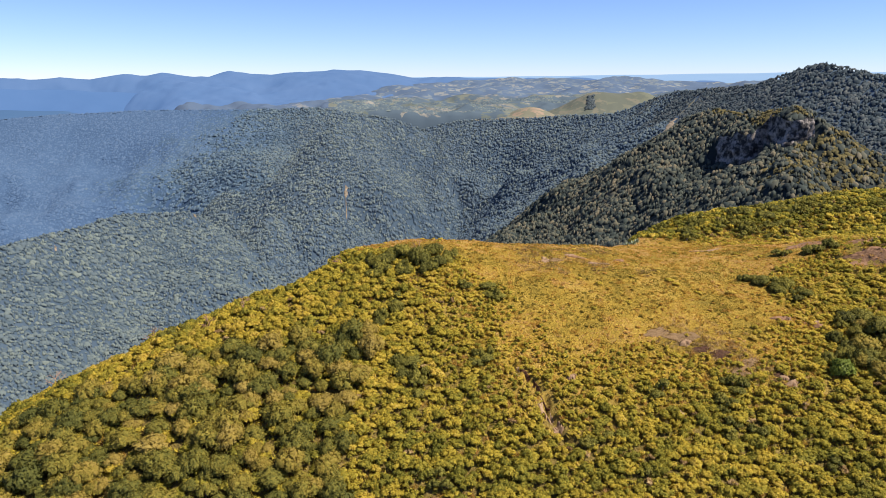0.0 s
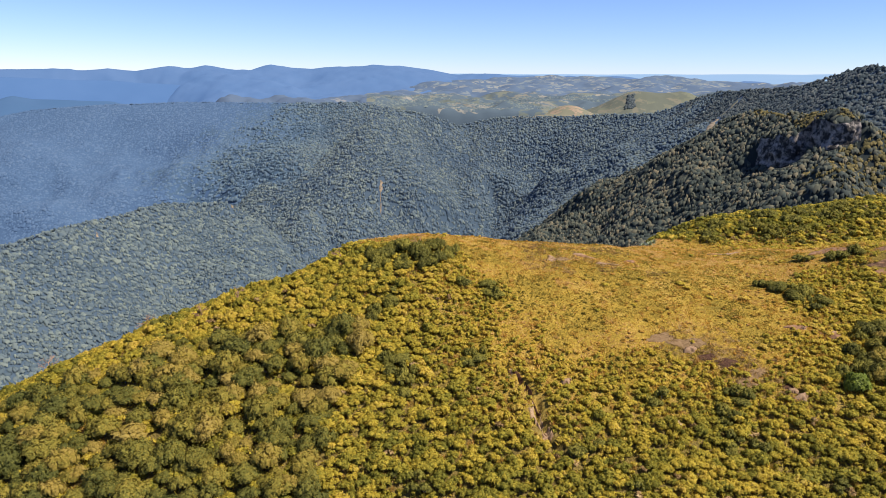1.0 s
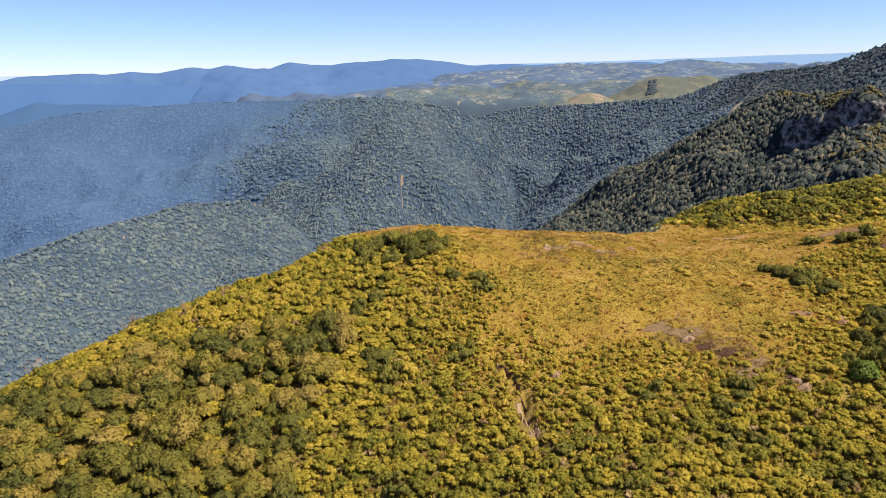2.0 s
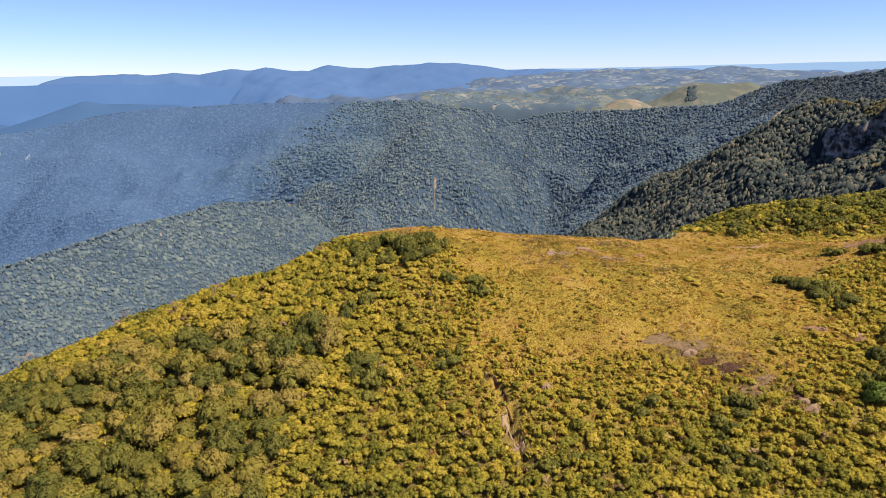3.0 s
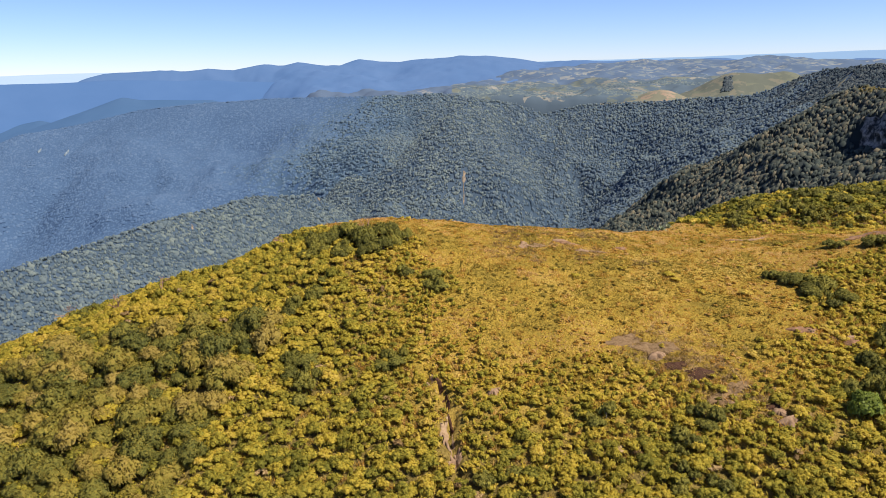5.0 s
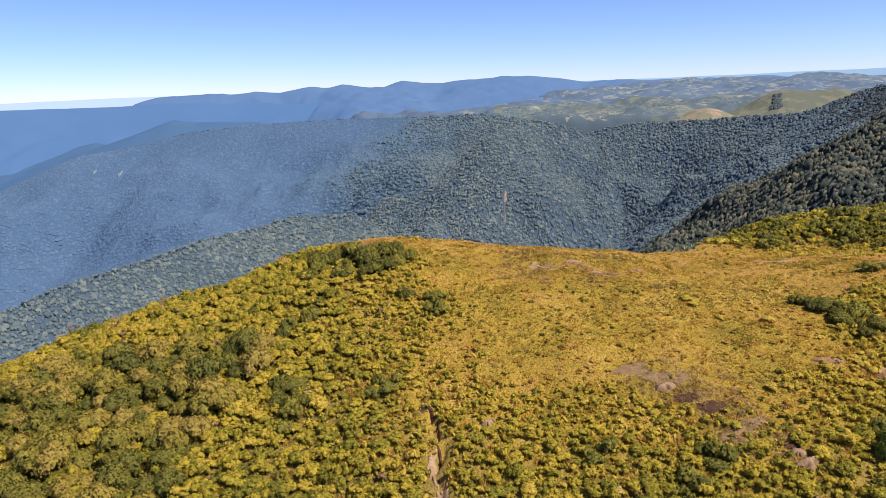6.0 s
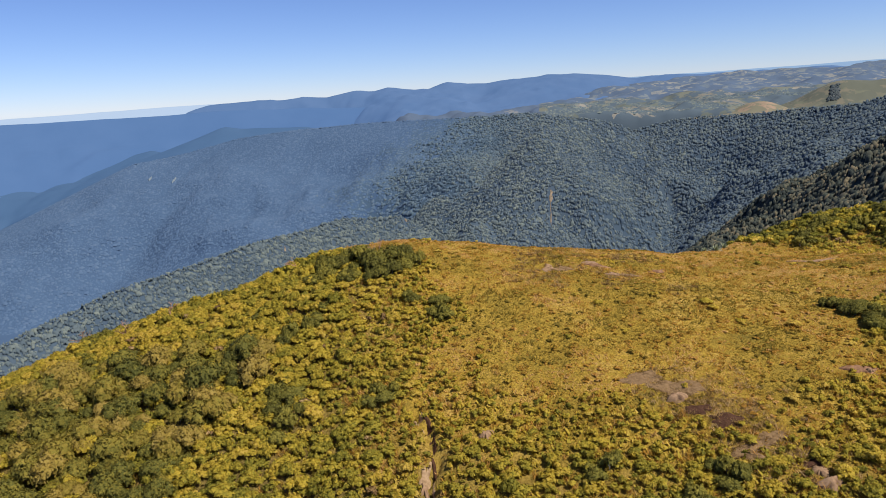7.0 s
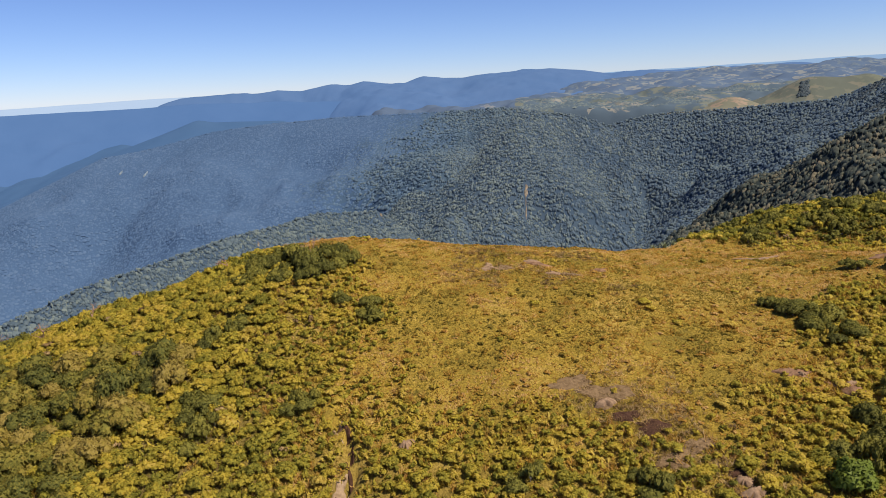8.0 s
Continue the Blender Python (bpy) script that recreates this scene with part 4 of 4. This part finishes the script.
PLANT_KIND = (("shrub", SHRUB, CROWN_BUSH, STEM_BUSH, "low yellow-green leafy shrub on the hillside", "shrub", "shrubs on the near slope"),
              ("small_tree", WOODS, CROWN_TREE, STEM_TREE, "olive-green dwarf tree with a domed crown", "tree", "dwarf trees on the near slope"),
              ("dark_bush", DARK, CROWN_TREE, STEM_TREE, "dark green dense bush among yellow shrubs", "bush", "dark bushes on the near slope"))
made_meshes = {}


def plant(kind, variant, shade):
    """The crown and stem meshes of one kind, variant and tint, made once and shared."""
    key = (kind, variant, shade)
    if key not in made_meshes:
        name, mat, crowns, feet, *_ = PLANT_KIND[kind]
        cv, cf, cn = crowns[variant]
        sv, sf = feet[variant % len(feet)]
        a = mesh_object("crown", cv, cf, mat, None, np.full(len(cv), 0.2 + 0.15 * shade), False, cn)
        b = mesh_object("stem", sv, sf, BARK)
        made_meshes[key] = (a.data, b.data)
        for ob in (a, b):
            bpy.data.objects.remove(ob)
    return made_meshes[key]


for i in chosen:
    x, y, r, h, t, kind = plants[i]
    kind = int(kind)
    crown_me, stem_me = plant(kind, int(rng.integers(0, 8)), int(np.clip((t - 0.2) / 0.15, 0, 4)))
    name, _, _, _, label, cat, group = PLANT_KIND[kind]
    foot = new(name)
    foot.empty_display_size = 0.3
    foot.matrix_basis = Matrix.LocRotScale((x, y, base_z[i]), Euler((0, 0, rng.random() * 6.283)), (r * 1.1, r * 1.1, h * 1.15))
    tagged(foot, label, cat, group)
    new("crown", crown_me).parent = foot
    new("stem", stem_me).parent = foot


def tuft(blades, width):
    V, F = [], []
    for k in range(blades):
        a, l = 6.283 * rng.random(), 0.25 + 0.55 * rng.random()
        o = np.array((0.35 * rng.normal(), 0.35 * rng.normal(), 0))
        side = np.array((-math.sin(a), math.cos(a), 0)) * width
        tip = o + (l * math.cos(a), l * math.sin(a), 0.6 + 0.6 * rng.random())
        V += [o - side, o + side, tip]
        F.append((3 * k, 3 * k + 1, 3 * k + 2))
    return np.array(V), np.array(F)


TUSSOCKS = [tuft(34, 0.05) for _ in range(6)]
# dead low shrubs on the trampled ground
xs, ys = jittered(24, 44, 71, 87, 0.36)
near_bare = np.clip(sum(np.exp(-((xs - a) ** 2 + (ys - b) ** 2) / (r * r)) for a, b, r in ((31.5, 82, 3.2), (35, 79.5, 2.6), (37.5, 76.5, 3.0), (40.5, 75, 2.2))), 0, 1)
ok = rng.random(len(xs)) < near_bare * 0.5
xs, ys = xs[ok], ys[ok]
n = len(xs)
r = 0.35 + 0.35 * rng.random(n)
V, F, T, N = scatter(TUSSOCKS, np.stack([xs, ys, hill_z(xs, ys) - 0.05], 1), rng.random(n) * 6.283, np.stack([r, r, 0.14 + 0.2 * rng.random(n)], 1), rng.random(n))
tagged(mesh_object("dead_scrub", V, F, DEAD_SCRUB, None, T, False, N), "withered grey-brown low shrubs on bare ground", "shrubs", "", "stuff")


# sparse grass and low shrubs on the eroded banks
xs, ys = jittered(43, 72, 81, 113, 0.6)
near_bank = np.clip(sum(np.exp(-((xs - a) ** 2 + (ys - b) ** 2) / (r * r)) for a, b, r in ((46.2, 86, 1.8), (49.4, 84, 2.0), (61, 109, 3.5), (64.8, 97.4, 4.0), (66.5, 103, 3.0))), 0, 1)
ok = (rng.random(len(xs)) < 0.5 * near_bank) & (fbm(xs / 1.6, ys / 1.6, 167, 2) > -0.05)
xs, ys = xs[ok], ys[ok]
n = len(xs)
r = 0.25 + 0.3 * rng.random(n)
V, F, T, N = scatter(TUSSOCKS, np.stack([xs, ys, hill_z(xs, ys) - 0.02], 1), rng.random(n) * 6.283, np.stack([r, r, 0.25 + 0.3 * rng.random(n)], 1), rng.random(n))
tagged(mesh_object("bank_grass", V, F, GRASS, None, T, False, N), "sparse straw tufts on the eroded red banks", "grass", "", "stuff")


# brown heath on the rim of the hilltop
xs, ys = jittered(12, 34, 99, 114, 0.5)
ok = (rng.random(len(xs)) < 0.5 * smoothstep(0.0, 0.25, fbm(xs / 3.5, ys / 3.5, 97, 3) - 0.02)) & (ys < np.interp(xs, EDGE_X, EDGE_Y))
xs, ys = xs[ok], ys[ok]
n = len(xs)
r = 0.3 + 0.3 * rng.random(n)
V, F, T, N = scatter(TUSSOCKS, np.stack([xs, ys, hill_z(xs, ys) - 0.05], 1), rng.random(n) * 6.283, np.stack([r, r, 0.2 + 0.2 * rng.random(n)], 1), rng.random(n) * 0.7)
tagged(mesh_object("brown_heath", V, F, DEAD_SCRUB, None, T, False, N), "brown withered heath on the rim of the hilltop", "shrubs", "", "stuff")


# ---- grass ----
i = rest[plants[rest, 5] == 4]
V, F, T, N = scatter(TUSSOCKS, np.stack([plants[i, 0], plants[i, 1], base_z[i] - 0.03], 1), rng.random(len(i)) * 6.283, np.stack([plants[i, 2], plants[i, 2], plants[i, 3]], 1), plants[i, 4])
tagged(mesh_object("straw_tussocks", V, F, GRASS, None, T, False, N), "tall straw-coloured tussocks among the shrubs", "grass", "", "stuff")
TUFTS = [tuft(5, 0.22) for _ in range(10)]
xs, ys = jittered(-36, 76, 60, 156, 0.32)
over = ys - np.interp(xs, EDGE_X, EDGE_Y)
g = grassy(xs, ys)
u = rng.random(len(xs))
ok = (over < 3) & (u < np.clip(0.06 + 0.94 * g + 0.75 * low_growth(xs, ys), 0, 1)) & (tall(xs, ys) < 0.6) & (rng.random(len(xs)) > bare(xs, ys) * 0.45) & (trail(xs, ys, 0.5) < 0.5)
xs, ys = xs[ok], ys[ok]
n = len(xs)
h = 0.15 + 0.16 * rng.random(n) ** 2 + 0.25 * np.clip(fbm(xs / 0.9, ys / 0.9, 87, 2), 0, 1)
tone = 0.45 - 0.28 * lawn(xs, ys) + 1.3 * fbm(xs / 5, ys / 5, 83, 4) + 1.3 * fbm(xs / 1.6, ys / 1.6, 85, 2) + 0.45 * (rng.random(n) - 0.5)
V, F, T, N = scatter(TUFTS, np.stack([xs, ys, hill_z(xs, ys) - 0.03], 1), rng.random(n) * 6.283, np.stack([h * 1.25, h * 1.25, h * 0.62], 1), tone)
tagged(mesh_object("dry_grass", V, F, GRASS, None, T, False, N), "golden dry grass tufts on the hilltop", "grass", "", "stuff")


# knee-high shrubs that close the scrub
xs, ys = jittered(-40, 60, 59, 122, 0.78)
over = ys - np.interp(xs, EDGE_X, EDGE_Y)
ok = (over < 1.5) & (np.abs(xs) < 0.70 * ys + 4) & (rng.random(len(xs)) > 1.25 * grassy(xs, ys) + 0.12) & (rng.random(len(xs)) > bare(xs, ys)) & (trail(xs, ys, 0.8) < 0.4) & (tall(xs, ys) < 0.5)
xs, ys = xs[ok], ys[ok]
n = len(xs)
r = 0.34 + 0.24 * rng.random(n)
tone = 0.50 + 0.55 * fbm(xs / 3.5, ys / 3.5, 161, 3) + 0.7 * (rng.random(n) - 0.5)
V, F, T, N = scatter(CROWN_MINI, np.stack([xs, ys, hill_z(xs, ys) - 0.03], 1), rng.random(n) * 6.283, np.stack([r, r, r * (0.8 + 0.5 * rng.random(n))], 1), tone)
tagged(mesh_object("small_shrubs", V, F, SHRUB, None, T, False, N), "knee-high yellow-green shrubs filling the scrub", "shrubs", "", "stuff")
xs, ys = jittered(-20, 62, 76, 137, 1.0)
over = ys - np.interp(xs, EDGE_X, EDGE_Y)
ok = (over < 0) & (rng.random(len(xs)) < 0.75 * grassy(xs, ys)) & (rng.random(len(xs)) > bare(xs, ys))
xs, ys = xs[ok], ys[ok]
n = len(xs)
r = 0.22 + 0.30 * rng.random(n) ** 1.5
tone = 0.42 + 1.1 * fbm(xs / 4, ys / 4, 163, 3) - 0.30 * lawn(xs, ys) + 0.7 * (rng.random(n) - 0.5)
V, F, T, N = scatter(CROWN_MINI, np.stack([xs, ys, hill_z(xs, ys) - 0.05], 1), rng.random(n) * 6.283, np.stack([r, r, r * (0.35 + 0.35 * rng.random(n))], 1), tone)
tagged(mesh_object("grass_tussocks", V, F, GRASS, None, T, False, N), "low rounded tussocks in the dry grass", "grass", "", "stuff")


# low leafy growth that closes the gaps between the shrubs
SPRAYS = [tuft(6, 0.30) for _ in range(10)]
xs, ys = jittered(-58, 92, 59, 156, 0.55)
over = ys - np.interp(xs, EDGE_X, EDGE_Y)
ok = (over < 2.5) & (np.abs(xs) < 0.70 * ys + 4) & (rng.random(len(xs)) > grassy(xs, ys) + 0.35) & (rng.random(len(xs)) > bare(xs, ys) * 0.8) & (trail(xs, ys, 0.6) < 0.5)
xs, ys = xs[ok], ys[ok]
n = len(xs)
r, tl = 0.36 + 0.28 * rng.random(n), tall(xs, ys)
tone = 0.42 + 0.6 * fbm(xs / 4, ys / 4, 95, 3) + 0.25 * low_growth(xs, ys) + 0.5 * (rng.random(n) - 0.5)
V, F, T, N = scatter(SPRAYS, np.stack([xs, ys, hill_z(xs, ys) - 0.03], 1), rng.random(n) * 6.283, np.stack([r, r, r * (0.4 + 0.4 * rng.random(n))], 1), tone)
tagged(mesh_object("undergrowth", V, F, SHRUB, None, T, False, N), "low olive-green leafy growth between the shrubs", "undergrowth", "", "stuff")


# ---- rocks, bare soil, dead trees and other single things ----
def patch(name, x, y, rx, ry, turn, rise, mat, label, category, kind="", seed=0, lift=0.05):
    """An uneven blotch of soil, a dark strip that stands for shade, or a low slab of rock that lies on the hill, with
    its rim sunk in.
    """
    nr, na = 9, 40
    V = []
    for i in range(nr):
        f = i / (nr - 1)
        a = np.arange(na) * 6.2832 / na
        e = 1 + 1.1 * fbm(np.cos(a) * 2.0 + seed, np.sin(a) * 2.0 + seed * 0.7, 7, 4)
        px, py = rx * f * e * np.cos(a), ry * f * e * np.sin(a)
        wx, wy = x + px * math.cos(turn) - py * math.sin(turn), y + px * math.sin(turn) + py * math.cos(turn)
        h = rise * (1 - f ** 2.5) * (0.7 + 0.9 * vnoise(wx * 1.7, wy * 1.7, seed)) + lift + 0.16 * (1 - f) ** 0.5 * fbm(wx / 0.7, wy / 0.7, 19, 3)
        V.append(np.stack([wx, wy, hill_z(wx, wy) + np.where(f == 1, -0.15, h)], 1))
    V = np.stack(V, 0)
    F = []
    for i in range(nr - 1):
        for k in range(na):
            a, b = i * na + k, i * na + (k + 1) % na
            F += [(a, a + na, b + na), (a, b + na, b)]
    return tagged(mesh_object(name, V.reshape(-1, 3), F, mat, None, None, True), label, category, "", kind)


for k, (x, y, rx, ry, tn, mat, label) in enumerate((
        (31.3, 81.9, 2.1, 1.2, -0.1, PALE_SOIL, "greyish trampled soil patch in the grass"), (28.4, 83.2, 1.5, 0.9, 0.2, PALE_SOIL, "greyish trampled soil patch in the grass"),
        (32.9, 79.8, 0.9, 0.6, 0.1, PEAT_AND_SHADE, "dark wet peat patch"), (35.0, 78.8, 1.2, 0.7, -0.1, PEAT_AND_SHADE, "dark wet peat patch"),
        (40.7, 75.2, 0.8, 0.5, 0.0, PEAT_AND_SHADE, "dark wet peat patch"), (36.5, 76.0, 1.3, 1.0, 0.5, PALE_SOIL, "pale trampled soil between shrubs"), (38.2, 77.4, 1.1, 0.7, 0.3, PALE_SOIL, "pale trampled soil between shrubs"),
        (46.2, 86.0, 1.5, 0.8, -0.5, RED_EARTH, "eroded reddish earth patch"), (49.3, 84.1, 1.8, 0.7, -0.7, RED_EARTH, "eroded reddish earth patch"),
        (61.0, 109.6, 3.4, 1.8, -0.3, RED_EARTH, "eroded red bank on the shoulder"), (64.8, 97.4, 5.0, 1.5, -0.575, RED_EARTH, "eroded red bank on the shoulder"), (66.5, 103.0, 2.6, 2.0, 0.2, RED_EARTH, "eroded red bank on the shoulder"),
        # The last two strips paint the gully's shaded edge dark.
        (11.9, 71.2, 0.38, 1.5, 0.12, WASHED, "pale washed-out soil in the gully"), (9.6, 76.6, 0.45, 0.9, 0.5, WASHED, "pale washed-out soil in the gully"), (18.6, 104.6, 1.3, 0.7, 0.3, PALE_SOIL, "brown eroded soil on the rim"), (22.5, 106.8, 1.5, 0.7, -0.2, RED_EARTH, "reddish eroded soil on the rim"), (26.5, 105.2, 1.2, 0.6, 0.1, PALE_SOIL, "brown eroded soil on the rim"), (29.5, 107.5, 0.9, 0.5, 0.3, RED_EARTH, "reddish eroded soil on the rim"), (12.7, 70.2, 0.36, 0.9, 0.3, WASHED, "pale washed-out soil in the gully"), (11.75, 73.6, 0.32, 1.9, 0.35, PEAT_AND_SHADE, "dark strip painted as shade along the gully edge"), (10.3, 76.4, 0.3, 1.2, 0.6, PEAT_AND_SHADE, "dark strip painted as shade along the gully edge"))):
    patch("bare_soil", x, y, rx, ry, tn, 0.08, mat, label, "soil", "structure", 3.1 * k)
for k, (x, y, rx, ry, tn, rise) in enumerate(((31.2, 81.0, 0.75, 0.4, 0.4, 0.35), (48.3, 119.3, 2.3, 0.6, 0.0, 0.10), (16.9, 104.2, 0.7, 1.1, 0.3, 0.03), (21.7, 107.4, 1.2, 0.7, -0.2, 0.03), (24.6, 104.3, 0.8, 0.5, 0.2, 0.03), (15.9, 75.4, 0.7, 0.45, 0.5, 0.3), (13.3, 68.7, 0.55, 0.75, 0.1, 0.3), (12.2, 70.2, 0.35, 0.6, 0.2, 0.25), (41.4, 73.3, 0.9, 0.5, 0.3, 0.35), (46.6, 85.6, 0.35, 0.2, 0.1, 0.2), (49.8, 84.7, 0.4, 0.25, 0.3, 0.25), (40.9, 74.4, 0.6, 0.4, 0.2, 0.2))):
    patch("rock_slab", x, y, rx, ry, tn, rise, PALE_ROCK, "pale weathered rock slab sunk in the hill", "rock", "", 1.7 * k + 40, 0.08)


def ring(c, d, r):
    side = np.cross(d, (0.3, 0.2, 0.93))
    side /= np.linalg.norm(side)
    up = np.cross(side, d)
    return [c + r * (math.cos(a) * side + math.sin(a) * up) for a in np.arange(5) * 6.2832 / 5]


def limb(V, F, foot, p, d, length, radius, depth):
    """A tapering branch that grows from the ring at index foot, with finer branches on it."""
    q = p + d * length
    n = len(V)
    V += ring(q, d, radius * 0.6)
    for k in range(5):
        a, b, c, e = foot + k, foot + (k + 1) % 5, n + k, n + (k + 1) % 5
        F += [(a, b, e), (a, e, c)]
    if depth:
        for k in range(3):
            e = d + 0.75 * rng.normal(size=3) * (0.8, 0.8, 0.4)
            limb(V, F, n, q, e / np.linalg.norm(e), length * (0.5 + 0.25 * rng.random()), radius * 0.55, depth - 1)


def dead_tree(x, y, height, lean, label):
    d = np.array((lean[0], lean[1], 1.0))
    d /= np.linalg.norm(d)
    V = ring(np.array((0, 0, -0.4)), d, 0.11)
    F = []
    limb(V, F, 0, np.array((0, 0, -0.4)), d, height * 0.55, 0.11, 4)
    ob = mesh_object("dead_tree", np.array(V), F, DEAD_WOOD)
    ob.location = (x, y, float(hill_z(np.array(x), np.array(y))))
    return tagged(ob, label, "tree", "dead trees on the ridge")


for x, y, h, lean in ((-39.2, 88.0, 2.2, (0.15, 0.0)), (-27.0, 90.0, 1.9, (-0.1, 0.1)), (-50.0, 82.5, 2.4, (0.1, 0.0)), (-14.5, 99.5, 1.7, (-0.2, 0.1)), (-3.2, 99.5, 2.2, (0.1, 0.0)), (-31.0, 86.5, 1.9, (0.2, -0.1))):
    dead_tree(x, y, h, lean, "leafless dead tree with bleached reddish branches")

cv, cf, cn = leaf_crown(14, 1500, 0.06, 0.85, 0.6)
sv, sf = stems(4, 0.5, 0.04, 0.3)
for x, y, r, h in ((47.6, 74.2, 1.75, 2.0),):
    foot = new("round_bush")
    foot.matrix_basis = Matrix.LocRotScale((x, y, float(hill_z(np.array(x), np.array(y)))), Euler((0, 0, x)), (r, r, h))
    mesh_object("crown", cv, cf, FRESH, foot, None, False, cn)
    mesh_object("stem", sv, sf, BARK, foot)
    tagged(foot, "rounded fresh-green bush among darker shrubs", "bush")


def rosette(x, y, r, label):
    """A stiff rosette of pale sword-shaped leaves."""
    V, F = [], []
    for k in range(26):
        a, up = 2.39996 * k, 0.15 + 0.9 * k / 26
        d = np.array((math.cos(a) * (1.1 - 0.7 * up), math.sin(a) * (1.1 - 0.7 * up), up))
        s = np.array((-math.sin(a), math.cos(a), 0)) * 0.07 * r
        n = len(V)
        V += [d * 0.05 - s, d * 0.05 + s, d * r * 0.6 + s * 1.3 + (0, 0, 0.05), d * r * 0.6 - s * 1.3 + (0, 0, 0.05), d * r]
        F += [(n, n + 1, n + 2), (n, n + 2, n + 3), (n + 3, n + 2, n + 4)]
    ob = mesh_object("rosette_plant", np.array(V), F, PALE_LEAF)
    ob.location = (x, y, float(hill_z(np.array(x), np.array(y))))
    return tagged(ob, label, "plant", "rosette plants on the ridge")


for x, y, r in ((37.4, 127.0, 1.1), (38.6, 129.0, 0.9), (35.8, 125.5, 0.8), (-16.8, 100.6, 0.8), (-21.0, 97.4, 0.7)):
    rosette(x, y, r, "pale grey-green rosette of sword-shaped leaves")
